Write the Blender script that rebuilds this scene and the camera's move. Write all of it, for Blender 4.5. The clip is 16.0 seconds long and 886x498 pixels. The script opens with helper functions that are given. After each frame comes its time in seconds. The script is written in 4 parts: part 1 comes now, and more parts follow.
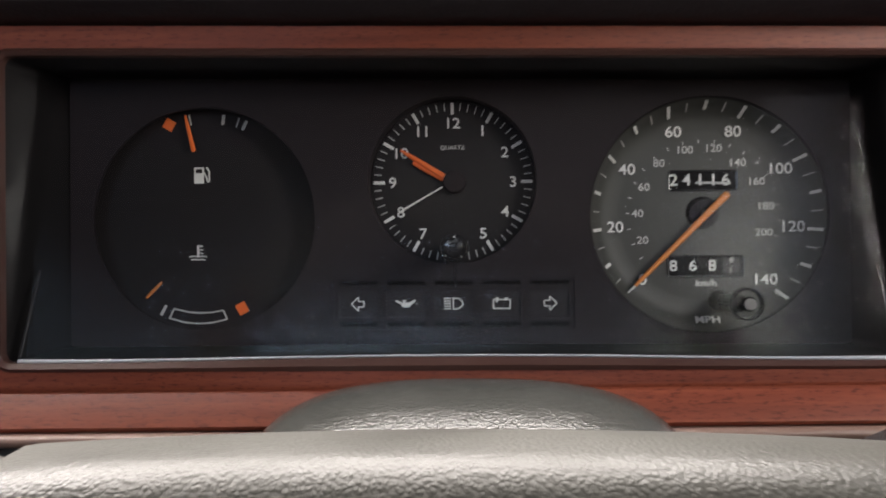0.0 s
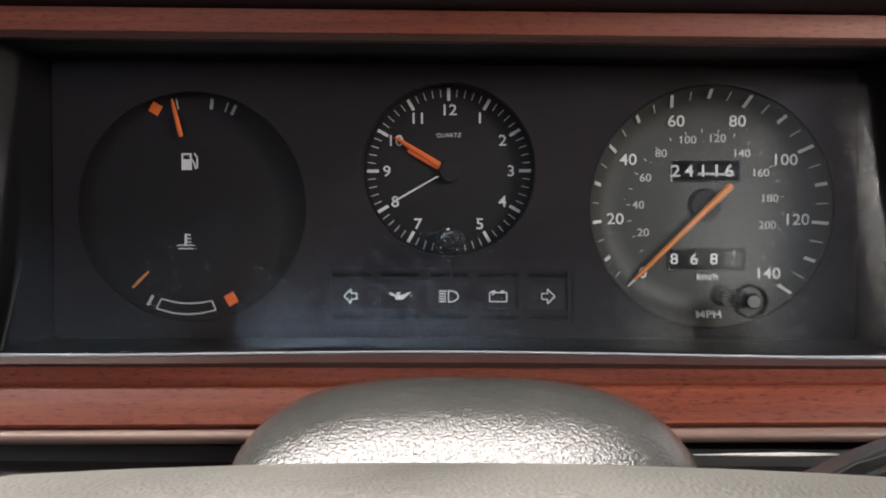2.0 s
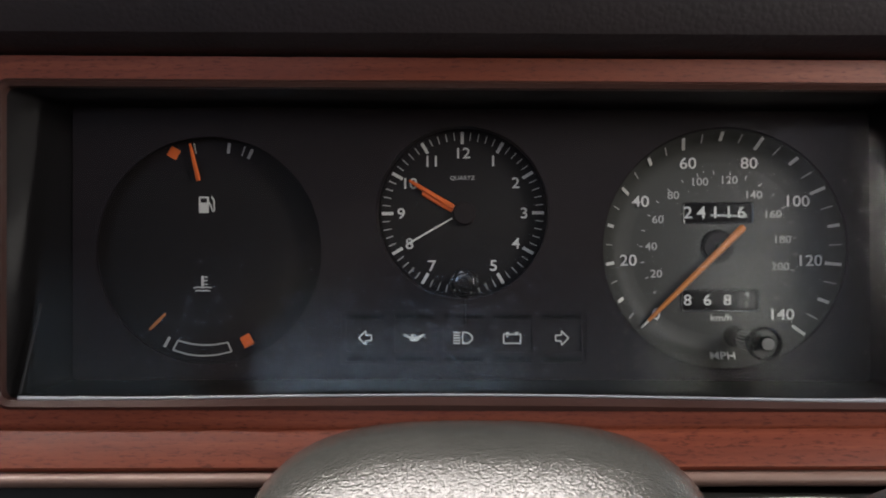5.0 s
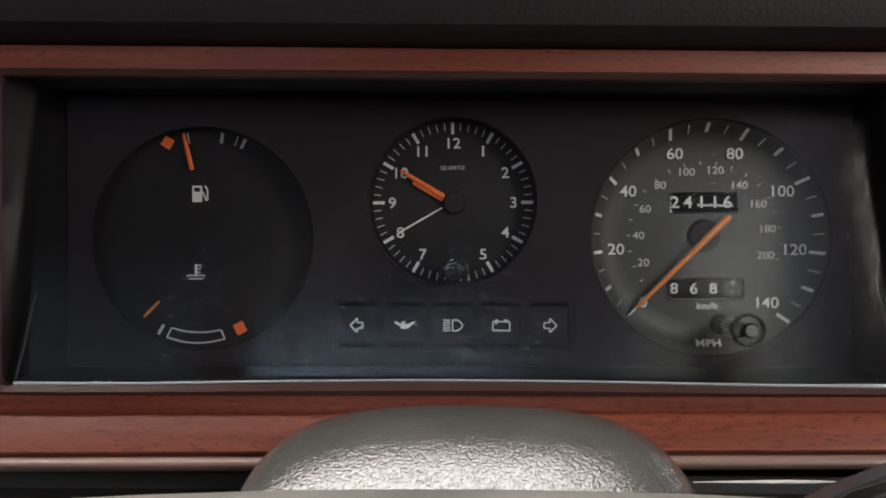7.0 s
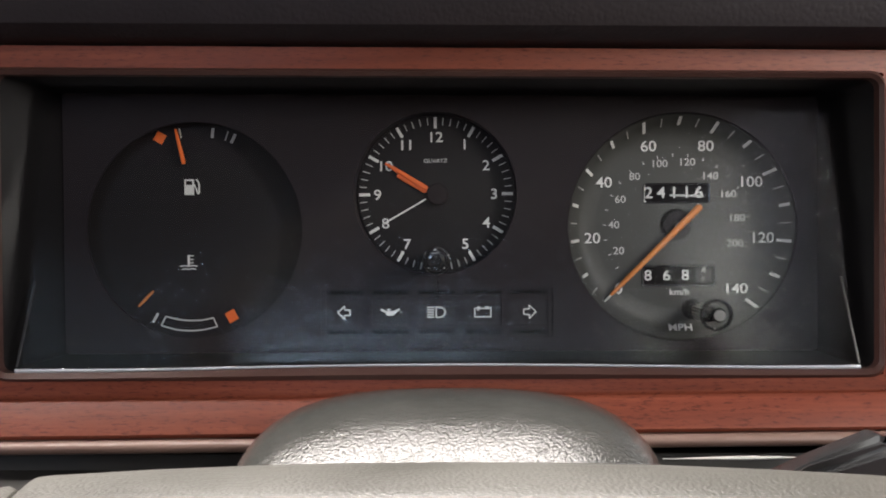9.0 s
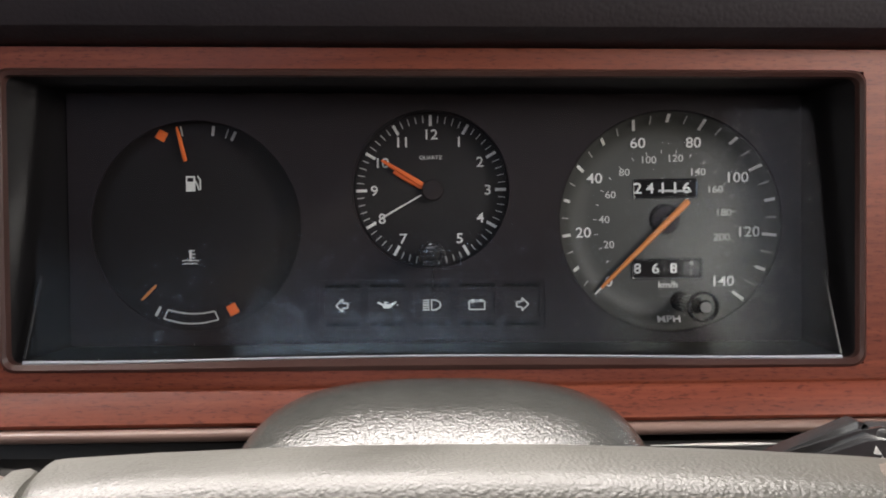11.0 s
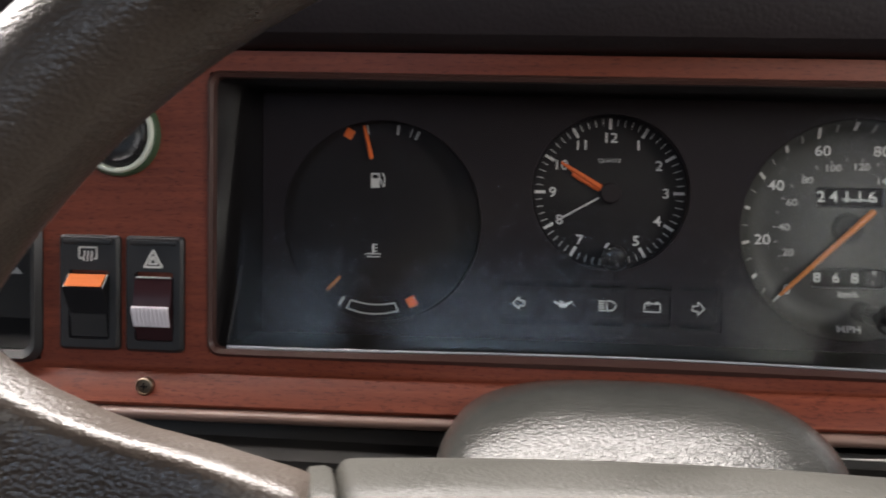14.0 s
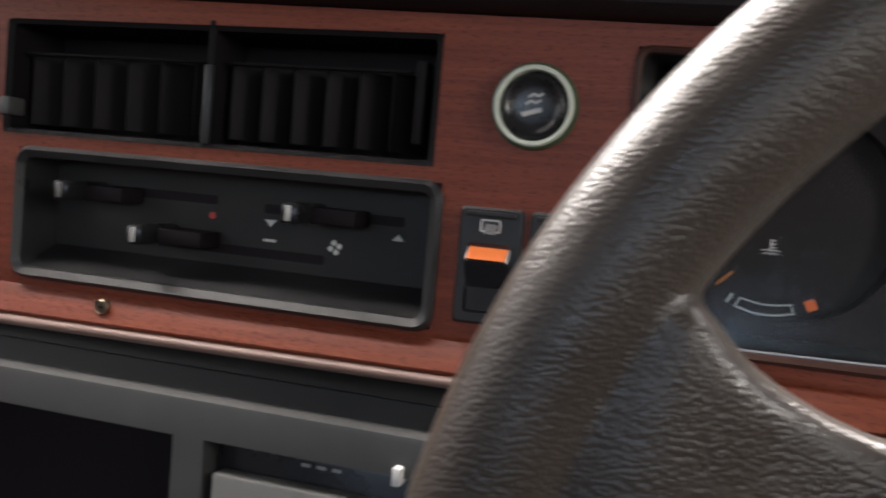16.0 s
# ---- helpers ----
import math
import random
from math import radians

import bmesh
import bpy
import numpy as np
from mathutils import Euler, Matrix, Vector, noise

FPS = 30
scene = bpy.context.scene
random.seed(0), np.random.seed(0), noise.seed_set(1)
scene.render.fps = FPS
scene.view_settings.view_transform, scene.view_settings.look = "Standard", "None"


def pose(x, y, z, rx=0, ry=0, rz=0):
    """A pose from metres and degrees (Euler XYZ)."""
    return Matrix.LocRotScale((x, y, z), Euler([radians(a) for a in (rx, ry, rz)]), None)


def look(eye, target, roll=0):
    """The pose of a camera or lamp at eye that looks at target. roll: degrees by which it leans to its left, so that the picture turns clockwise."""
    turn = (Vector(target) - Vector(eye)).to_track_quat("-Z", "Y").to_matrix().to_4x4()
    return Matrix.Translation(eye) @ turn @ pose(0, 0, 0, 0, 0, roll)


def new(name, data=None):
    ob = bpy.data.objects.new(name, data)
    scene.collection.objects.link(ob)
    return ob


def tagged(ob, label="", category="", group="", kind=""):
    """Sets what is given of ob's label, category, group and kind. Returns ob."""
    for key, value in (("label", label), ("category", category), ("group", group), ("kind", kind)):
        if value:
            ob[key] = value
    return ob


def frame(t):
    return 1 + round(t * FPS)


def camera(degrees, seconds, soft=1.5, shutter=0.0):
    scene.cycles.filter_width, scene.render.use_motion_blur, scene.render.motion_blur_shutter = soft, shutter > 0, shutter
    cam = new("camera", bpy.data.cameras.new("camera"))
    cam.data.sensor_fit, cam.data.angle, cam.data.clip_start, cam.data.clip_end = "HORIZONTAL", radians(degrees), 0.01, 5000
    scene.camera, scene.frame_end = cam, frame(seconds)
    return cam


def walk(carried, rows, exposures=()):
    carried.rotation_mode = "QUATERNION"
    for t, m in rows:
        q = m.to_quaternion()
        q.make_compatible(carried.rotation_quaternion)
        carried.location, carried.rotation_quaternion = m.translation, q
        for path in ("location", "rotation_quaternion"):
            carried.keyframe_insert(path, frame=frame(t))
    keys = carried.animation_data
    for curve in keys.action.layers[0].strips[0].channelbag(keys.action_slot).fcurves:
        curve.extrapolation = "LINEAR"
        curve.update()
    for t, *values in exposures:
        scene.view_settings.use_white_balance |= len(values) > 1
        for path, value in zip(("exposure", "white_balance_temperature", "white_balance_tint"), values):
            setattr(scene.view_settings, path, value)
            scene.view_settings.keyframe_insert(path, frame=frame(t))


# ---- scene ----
cam = camera(53.6, 16.0, soft=1.9, shutter=0.5)

# eye, target, roll of the hand-held camera
PATH = [
    (0, (0.0100, -0.3864, -0.0319), (-0.0058, 0.0118, -0.0293), -0.48),
    (0.5, (0.0072, -0.3665, -0.0321), (-0.0129, 0.0292, -0.0421), -0.47),
    (1, (0.0085, -0.3720, -0.0211), (-0.0078, 0.0266, -0.0475), -0.07),
    (1.5, (0.0071, -0.3751, -0.0275), (-0.0042, 0.0250, -0.0407), 0.04),
    (2, (0.0078, -0.3759, -0.0233), (-0.0040, 0.0241, -0.0340), -0.04),
    (2.5, (0.0046, -0.3771, -0.0199), (-0.0066, 0.0231, -0.0269), -0.14),
    (3, (0.0050, -0.3775, -0.0156), (-0.0090, 0.0226, -0.0198), -0.02),
    (5.5, (0.0069, -0.3800, -0.0208), (-0.0101, 0.0200, -0.0165), -0.19),
    (6, (0.0056, -0.3819, -0.0229), (-0.0091, 0.0182, -0.0181), -0.29),
    (6.5, (0.0085, -0.3826, -0.0213), (-0.0070, 0.0171, -0.0195), -0.17),
    (7, (0.0093, -0.3840, -0.0213), (-0.0057, 0.0158, -0.0202), -0.11),
    (7.5, (0.0070, -0.3874, -0.0222), (-0.0044, 0.0126, -0.0210), -0.21),
    (8, (0.0081, -0.3917, -0.0206), (-0.0020, 0.0083, -0.0222), -0.34),
    (8.5, (0.0108, -0.3962, -0.0221), (0.0004, 0.0040, -0.0237), -0.42),
    (9, (0.0126, -0.3997, -0.0192), (0.0023, 0.0006, -0.0249), -0.46),
    (9.5, (0.0132, -0.4032, -0.0203), (0.0038, -0.0026, -0.0261), -0.48),
    (12, (0.0136, -0.4129, -0.0176), (0.0045, -0.0120, -0.0287), -0.66),
    (12.5, (0.0124, -0.4134, -0.0172), (-0.0055, -0.0132, -0.0294), -0.46),
    (13, (0.0015, -0.4154, -0.0147), (-0.0244, -0.0156, -0.0290), -0.23),
    (13.5, (-0.0102, -0.4208, -0.0114), (-0.0487, -0.0225, -0.0278), 0.21),
    (14, (-0.0253, -0.4246, -0.0075), (-0.0763, -0.0277, -0.0272), 1.02),
    (14.5, (-0.0545, -0.4139, -0.0121), (-0.1115, -0.0185, -0.0300), 2.40),
    (15, (-0.0788, -0.4109, -0.0118), (-0.1581, -0.0208, -0.0342), 3.54),
    (15.5, (-0.1085, -0.4164, -0.0141), (-0.2066, -0.0294, -0.0412), 4.72),
    (16, (-0.1431, -0.4289, -0.0169), (-0.2571, -0.0476, -0.0442), 5.10),
]
walk(cam, [(t, look(eye, target, roll)) for t, eye, target, roll in PATH], exposures=[(0, 0.03, 6700, 15), (0.5, 0.18, 6700, 15), (2, 0.23, 6700, 15), (3, 0.08, 6700, 15), (5.4, -0.22, 6700, 15), (6, 0.1, 6700, 15), (7, -0.24, 6700, 15), (8.3, 0.13, 6700, 15), (9.2, 0.24, 6700, 15), (13, 0.2, 6700, 15), (13.5, -0.05, 6700, 15), (14, -0.29, 6700, 15), (14.5, -0.34, 6700, 15), (15, -0.37, 6700, 15), (15.5, -0.31, 6700, 15), (16, -0.22, 6700, 15)])

# ---- light: daylight through the car's glazed openings ----
world = bpy.data.worlds.new("sky")
scene.world = world
world.use_nodes = True
wn = world.node_tree
sky = wn.nodes.new("ShaderNodeTexSky")
sky.sky_type, sky.sun_disc = "NISHITA", False
sky.sun_elevation, sky.sun_rotation = radians(40), radians(150)
wn.nodes["Background"].inputs["Strength"].default_value = 0.12
wn.links.new(sky.outputs["Color"], wn.nodes["Background"].inputs["Color"])


def window_light(name, eye, target, w, h, power, colour):
    lamp = bpy.data.lights.new(name, "AREA")
    lamp.shape, lamp.size, lamp.size_y, lamp.energy, lamp.color = "RECTANGLE", w, h, power, colour
    ob = new(name, lamp)
    ob.matrix_world = look(eye, target)
    return ob


window_light("windscreen_daylight", (-0.36, 0.015, 0.455), (-0.35, -0.075, 0.0), 1.25, 0.39, 50.0, (1.0, 0.97, 0.92))
window_light("driver_window_daylight", (0.40, -0.40, 0.14), (0.0, -0.40, 0.14), 0.17, 0.18, 2.4, (0.97, 0.97, 0.90))
window_light("back_door_window_daylight", (0.40, -1.20, 0.170), (0.0, -1.20, 0.170), 0.72, 0.27, 2.3, (0.95, 0.97, 0.86))
window_light("passenger_window_daylight", (-1.12, -0.42, 0.26), (0.0, -0.42, 0.26), 0.80, 0.34, 1.7, (1.0, 0.98, 0.93))
window_light("rear_window_daylight", (-0.36, -2.20, 0.195), (-0.36, 0.0, 0.195), 0.92, 0.21, 4.4, (0.55, 0.75, 1.0))


# ---- materials ----
def material(name, colour, rough, metal=0.0, spec=0.5):
    m = bpy.data.materials.new(name)
    m.use_nodes = True
    b = m.node_tree.nodes["Principled BSDF"]
    b.inputs["Base Color"].default_value = (*colour, 1)
    b.inputs["Roughness"].default_value = rough
    b.inputs["Metallic"].default_value = metal
    b.inputs["Specular IOR Level"].default_value = spec
    return m, m.node_tree, b


def node(nt, kind, **values):
    n = nt.nodes.new(kind)
    for key, value in values.items():
        n.inputs[key.replace("_", " ")].default_value = value
    return n


def coords(nt, scale=(1, 1, 1)):
    c = nt.nodes.new("ShaderNodeTexCoord")
    mp = nt.nodes.new("ShaderNodeMapping")
    mp.inputs["Scale"].default_value = scale
    nt.links.new(c.outputs["Object"], mp.inputs["Vector"])
    return mp.outputs["Vector"]


def ramp(nt, fac, stops):
    r = nt.nodes.new("ShaderNodeValToRGB")
    e = r.color_ramp.elements
    while len(e) < len(stops):
        e.new(0.5)
    for el, (p, c) in zip(e, stops):
        el.position, el.color = p, (*c, 1)
    nt.links.new(fac, r.inputs["Fac"])
    return r.outputs["Color"]


def bump(nt, b, height, strength, distance):
    n = node(nt, "ShaderNodeBump", Strength=strength, Distance=distance)
    nt.links.new(height, n.inputs["Height"])
    nt.links.new(n.outputs["Normal"], b.inputs["Normal"])
    return n


def mixed_plastic(name, c0, c1, rough, fine=900.0, strength=0.25, depth=0.0002, spec=0.5):
    """Plastic with two-scale tone variation, dust and a fine pebble relief."""
    m, nt, b = material(name, c0, rough, spec=spec)
    v = coords(nt)
    big = node(nt, "ShaderNodeTexNoise", Scale=22.0, Detail=5.0, Roughness=0.6)
    nt.links.new(v, big.inputs["Vector"])
    nt.links.new(ramp(nt, big.outputs["Fac"], [(0.3, c0), (0.75, c1)]), b.inputs["Base Color"])
    small = node(nt, "ShaderNodeTexNoise", Scale=fine, Detail=3.0)
    nt.links.new(v, small.inputs["Vector"])
    bump(nt, b, small.outputs["Fac"], strength, depth)
    mr = node(nt, "ShaderNodeMapRange", From_Min=0.3, From_Max=0.7, To_Min=rough - 0.06, To_Max=rough + 0.08)
    nt.links.new(big.outputs["Fac"], mr.inputs["Value"])
    nt.links.new(mr.outputs["Result"], b.inputs["Roughness"])
    return m


def wood_material():
    m, nt, b = material("mahogany_veneer", (0.2, 0.06, 0.03), 0.44, spec=0.32)
    v = coords(nt, (9, 60, 260))
    grain = node(nt, "ShaderNodeTexNoise", Scale=1.0, Detail=6.0, Roughness=0.62, Distortion=0.6)
    nt.links.new(v, grain.inputs["Vector"])
    v2 = coords(nt, (210, 500, 1150))
    pores = node(nt, "ShaderNodeTexNoise", Scale=1.0, Detail=3.0, Roughness=0.7)
    nt.links.new(v2, pores.inputs["Vector"])
    v3 = coords(nt, (1.6, 8, 26))
    bands = node(nt, "ShaderNodeTexNoise", Scale=1.0, Detail=3.0)
    nt.links.new(v3, bands.inputs["Vector"])
    base = ramp(nt, grain.outputs["Fac"], [(0.22, (0.138, 0.031, 0.0165)), (0.5, (0.205, 0.049, 0.0265)), (0.78, (0.285, 0.077, 0.041))])
    dark = ramp(nt, pores.outputs["Fac"], [(0.34, (0.50, 0.44, 0.42)), (0.47, (1, 1, 1))])
    tone = ramp(nt, bands.outputs["Fac"], [(0.3, (0.78, 0.74, 0.72)), (0.7, (1.12, 1.05, 1.0))])
    m1 = nt.nodes.new("ShaderNodeMixRGB")
    m1.blend_type = "MULTIPLY"
    m1.inputs["Fac"].default_value = 1.0
    nt.links.new(base, m1.inputs["Color1"])
    nt.links.new(dark, m1.inputs["Color2"])
    m2 = nt.nodes.new("ShaderNodeMixRGB")
    m2.blend_type = "MULTIPLY"
    m2.inputs["Fac"].default_value = 1.0
    nt.links.new(m1.outputs["Color"], m2.inputs["Color1"])
    nt.links.new(tone, m2.inputs["Color2"])
    nt.links.new(m2.outputs["Color"], b.inputs["Base Color"])
    bump(nt, b, pores.outputs["Fac"], 0.25, 0.0002)
    return m


def vinyl(name, c0, c1, rough, scale, strength, depth, spec=0.5, folds=1.0):
    """Grained vinyl: creased cells, worn sheen."""
    m, nt, b = material(name, c0, rough, spec=spec)
    v = coords(nt)
    warp = node(nt, "ShaderNodeTexNoise", Scale=scale * 0.35, Detail=2.0)
    nt.links.new(v, warp.inputs["Vector"])
    add = nt.nodes.new("ShaderNodeVectorMath")
    add.operation = "MULTIPLY_ADD"
    add.inputs[1].default_value = (0.9 / scale,) * 3
    nt.links.new(warp.outputs["Color"], add.inputs[0])
    nt.links.new(v, add.inputs[2])
    cell = node(nt, "ShaderNodeTexVoronoi", Scale=scale)
    cell.feature = "SMOOTH_F1"
    cell.inputs["Smoothness"].default_value = 0.35
    nt.links.new(add.outputs["Vector"], cell.inputs["Vector"])
    fold = node(nt, "ShaderNodeTexNoise", Scale=scale * 0.55, Detail=4.0, Roughness=0.65)
    nt.links.new(v, fold.inputs["Vector"])
    mx = nt.nodes.new("ShaderNodeMath")
    mx.operation = "MULTIPLY"
    nt.links.new(fold.outputs["Fac"], mx.inputs[0])
    mx.inputs[1].default_value = folds
    sub = nt.nodes.new("ShaderNodeMath")
    sub.operation = "SUBTRACT"
    nt.links.new(mx.outputs["Value"], sub.inputs[0])
    nt.links.new(cell.outputs["Distance"], sub.inputs[1])
    bump(nt, b, sub.outputs["Value"], strength, depth)
    big = node(nt, "ShaderNodeTexNoise", Scale=28.0, Detail=5.0, Roughness=0.6)
    nt.links.new(v, big.inputs["Vector"])
    nt.links.new(ramp(nt, big.outputs["Fac"], [(0.3, c0), (0.72, c1)]), b.inputs["Base Color"])
    mr = node(nt, "ShaderNodeMapRange", From_Min=0.3, From_Max=0.7, To_Min=rough - 0.05, To_Max=rough + 0.08)
    nt.links.new(big.outputs["Fac"], mr.inputs["Value"])
    nt.links.new(mr.outputs["Result"], b.inputs["Roughness"])
    return m


def clear_cover_material():
    """Clear acrylic, wiped for years: fine horizontal scratches blur its reflections."""
    m, nt, b = material("scratched_clear_acrylic", (1, 1, 1), 0.1)
    out = nt.nodes["Material Output"]
    tr = nt.nodes.new("ShaderNodeBsdfTransparent")
    tr.inputs["Color"].default_value = (0.93, 0.94, 0.95, 1)
    gl = nt.nodes.new("ShaderNodeBsdfGlossy")
    gl.inputs["Roughness"].default_value = 0.08
    fr = node(nt, "ShaderNodeFresnel", IOR=1.33)
    v = coords(nt, (10, 300, 900))
    n1 = node(nt, "ShaderNodeTexNoise", Scale=1.0, Detail=4.0, Roughness=0.7)
    nt.links.new(v, n1.inputs["Vector"])
    bp = node(nt, "ShaderNodeBump", Strength=0.3, Distance=0.0002)
    nt.links.new(n1.outputs["Fac"], bp.inputs["Height"])
    nt.links.new(bp.outputs["Normal"], gl.inputs["Normal"])
    mix = nt.nodes.new("ShaderNodeMixShader")
    streak = node(nt, "ShaderNodeTexNoise", Scale=1.0, Detail=5.0, Roughness=0.75)
    nt.links.new(coords(nt, (7, 200, 620)), streak.inputs["Vector"])
    gain = node(nt, "ShaderNodeMapRange", From_Min=0.32, From_Max=0.68, To_Min=0.55, To_Max=1.75)
    nt.links.new(streak.outputs["Fac"], gain.inputs["Value"])
    scuff = nt.nodes.new("ShaderNodeMath")
    scuff.operation, scuff.use_clamp = "MULTIPLY", True
    nt.links.new(fr.outputs["Fac"], scuff.inputs[0])
    nt.links.new(gain.outputs["Result"], scuff.inputs[1])
    nt.links.new(scuff.outputs["Value"], mix.inputs["Fac"])
    nt.links.new(tr.outputs["BSDF"], mix.inputs[1])
    nt.links.new(gl.outputs["BSDF"], mix.inputs[2])
    nt.links.new(mix.outputs["Shader"], out.inputs["Surface"])
    nt.nodes.remove(b)
    return m


WOOD = wood_material()
BLACK = mixed_plastic("black_grained_plastic", (0.012, 0.012, 0.013), (0.022, 0.022, 0.023), 0.45)
GLOSS_BLACK = mixed_plastic("smooth_black_plastic", (0.010, 0.010, 0.011), (0.016, 0.016, 0.018), 0.24, 500, 0.05)
GAUGE = mixed_plastic("matt_charcoal_dial", (0.0085, 0.0068, 0.0074), (0.0105, 0.0085, 0.0092), 0.62, 1600, 0.12, 0.0001, spec=0.25)
SCALE = mixed_plastic("black_scale_window", (0.010, 0.0075, 0.009), (0.013, 0.010, 0.0115), 0.6, spec=0.2)
VENT = mixed_plastic("dull_black_vent", (0.0075, 0.0062, 0.0072), (0.0100, 0.0085, 0.0095), 0.6, spec=0.15)
GROOVE = mixed_plastic("black_groove", (0.004, 0.003, 0.0035), (0.006, 0.005, 0.0055), 0.7, spec=0.1)
FACE = mixed_plastic("matt_black_gauge_face", (0.0125, 0.009, 0.0108), (0.0155, 0.0115, 0.0137), 0.66, 1600, 0.15, 0.0001, spec=0.2)
DIAL = mixed_plastic("grey_black_dial", (0.036, 0.037, 0.032), (0.042, 0.043, 0.038), 0.55, 1800, 0.12, 0.0001)
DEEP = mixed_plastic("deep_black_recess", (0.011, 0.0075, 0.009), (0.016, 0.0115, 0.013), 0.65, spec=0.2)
GREY = mixed_plastic("charcoal_grey_plastic", (0.062, 0.063, 0.062), (0.082, 0.082, 0.080), 0.42, 700, 0.35)
PAD = vinyl("black_dash_vinyl", (0.0125, 0.0092, 0.0108), (0.017, 0.0125, 0.0145), 0.6, 500, 0.4, 0.0004, spec=0.22)
WHEEL = vinyl("taupe_wheel_vinyl", (0.042, 0.0325, 0.0260), (0.056, 0.044, 0.0355), 0.31, 1000, 0.46, 0.0004, spec=0.6, folds=0.6)
HUB = vinyl("taupe_hub_vinyl", (0.0215, 0.0210, 0.0170), (0.0285, 0.0280, 0.0227), 0.44, 1200, 0.35, 0.0004, spec=0.28)
SHROUD = vinyl("grey_shroud_vinyl", (0.030, 0.031, 0.0285), (0.038, 0.039, 0.036), 0.16, 1000, 0.60, 0.0003)
BRONZE = mixed_plastic("bronze_moulding", (0.17, 0.105, 0.085), (0.22, 0.140, 0.115), 0.34, 700, 0.05, spec=0.55)
BEZEL = mixed_plastic("brown_black_bezel", (0.050, 0.023, 0.019), (0.068, 0.032, 0.026), 0.36, 600, 0.06, spec=0.3)
FUNNEL = mixed_plastic("smooth_black_funnel", (0.0055, 0.005, 0.0055), (0.0075, 0.0068, 0.0075), 0.55, 500, 0.04, spec=0.18)
PRINT = mixed_plastic("white_print", (0.66, 0.66, 0.63), (0.74, 0.74, 0.71), 0.6)
PRINT_DIM = mixed_plastic("grey_white_print", (0.44, 0.44, 0.42), (0.52, 0.52, 0.50), 0.6)
ORANGE = mixed_plastic("orange_paint", (0.72, 0.115, 0.012), (0.80, 0.145, 0.018), 0.5)
FLAG = mixed_plastic("orange_switch_flag", (0.66, 0.135, 0.012), (0.72, 0.155, 0.016), 0.6, spec=0.3)
NEEDLE = mixed_plastic("burnt_orange_paint", (0.60, 0.19, 0.04), (0.68, 0.24, 0.055), 0.45)
HEATER = mixed_plastic("satin_charcoal_frame", (0.026, 0.027, 0.028), (0.033, 0.034, 0.035), 0.32, 500, 0.02)
STALK = mixed_plastic("stalk_black_plastic", (0.020, 0.021, 0.022), (0.028, 0.029, 0.030), 0.16, 500, 0.03, spec=1.0)
SMOKE = mixed_plastic("smoked_lamp_plastic", (0.016, 0.013, 0.015), (0.020, 0.017, 0.019), 0.55, spec=0.2)
STEEL = material("screw_steel", (0.27, 0.21, 0.15), 0.35, 1.0)[0]
PALE = mixed_plastic("pale_grey_plastic", (0.40, 0.40, 0.38), (0.48, 0.48, 0.46), 0.4)
FLAP = mixed_plastic("mid_grey_flap", (0.13, 0.13, 0.123), (0.165, 0.165, 0.157), 0.35)
LILAC = mixed_plastic("milky_ribbed_lens", (0.80, 0.76, 0.80), (0.86, 0.82, 0.85), 0.3)
PLUM = mixed_plastic("dark_plum_lens", (0.030, 0.011, 0.013), (0.040, 0.015, 0.018), 0.22, 500, 0.03)
PLATE = mixed_plastic("grey_black_plate", (0.021, 0.020, 0.019), (0.028, 0.027, 0.025), 0.5, spec=0.35)
RED = mixed_plastic("red_print", (0.5, 0.05, 0.04), (0.6, 0.07, 0.05), 0.5)
TRIM = mixed_plastic("grey_headlining", (0.13, 0.098, 0.102), (0.16, 0.122, 0.126), 0.8)
COVER = clear_cover_material()
KNOB_CLEAR = material("smoky_clear_knob", (0.14, 0.14, 0.15), 0.10)[0]
KNOB_CLEAR.node_tree.nodes["Principled BSDF"].inputs["Transmission Weight"].default_value = 0.92
GREEN = mixed_plastic("dark_green_plastic", (0.045, 0.085, 0.045), (0.06, 0.105, 0.06), 0.3)
RING = mixed_plastic("pale_green_ring", (0.60, 0.66, 0.56), (0.68, 0.72, 0.62), 0.35)


# ---- building helpers ----
def finish(bm, name, mat, smooth=True):
    bmesh.ops.recalc_face_normals(bm, faces=bm.faces)
    me = bpy.data.meshes.new(name)
    bm.to_mesh(me)
    bm.free()
    me.materials.append(mat)
    if smooth:
        me.shade_smooth()
        me.set_sharp_from_angle(angle=radians(38))
    return me


def thing(name, at, label, category, group="", kind=""):
    ob = new(name)
    ob.empty_display_size = 0.02
    ob.location = at
    return tagged(ob, label, category, group, kind)


def hang(ob, parent):
    """Parent ob, built in world coordinates, to a thing or a part."""
    ob.parent = parent
    m = Matrix.Translation(parent.location)
    if parent.parent:
        m = Matrix.Translation(parent.parent.location) @ parent.matrix_parent_inverse @ parent.matrix_basis
    ob.matrix_parent_inverse = m.inverted()
    return ob


def part(name, bm, mat, parent, label="", smooth=True):
    ob = new(name, finish(bm, name, mat, smooth))
    hang(ob, parent)
    return tagged(ob, label)


def solo(name, bm, mat, label, category, group="", kind=""):
    return tagged(new(name, finish(bm, name, mat)), label, category, group, kind)


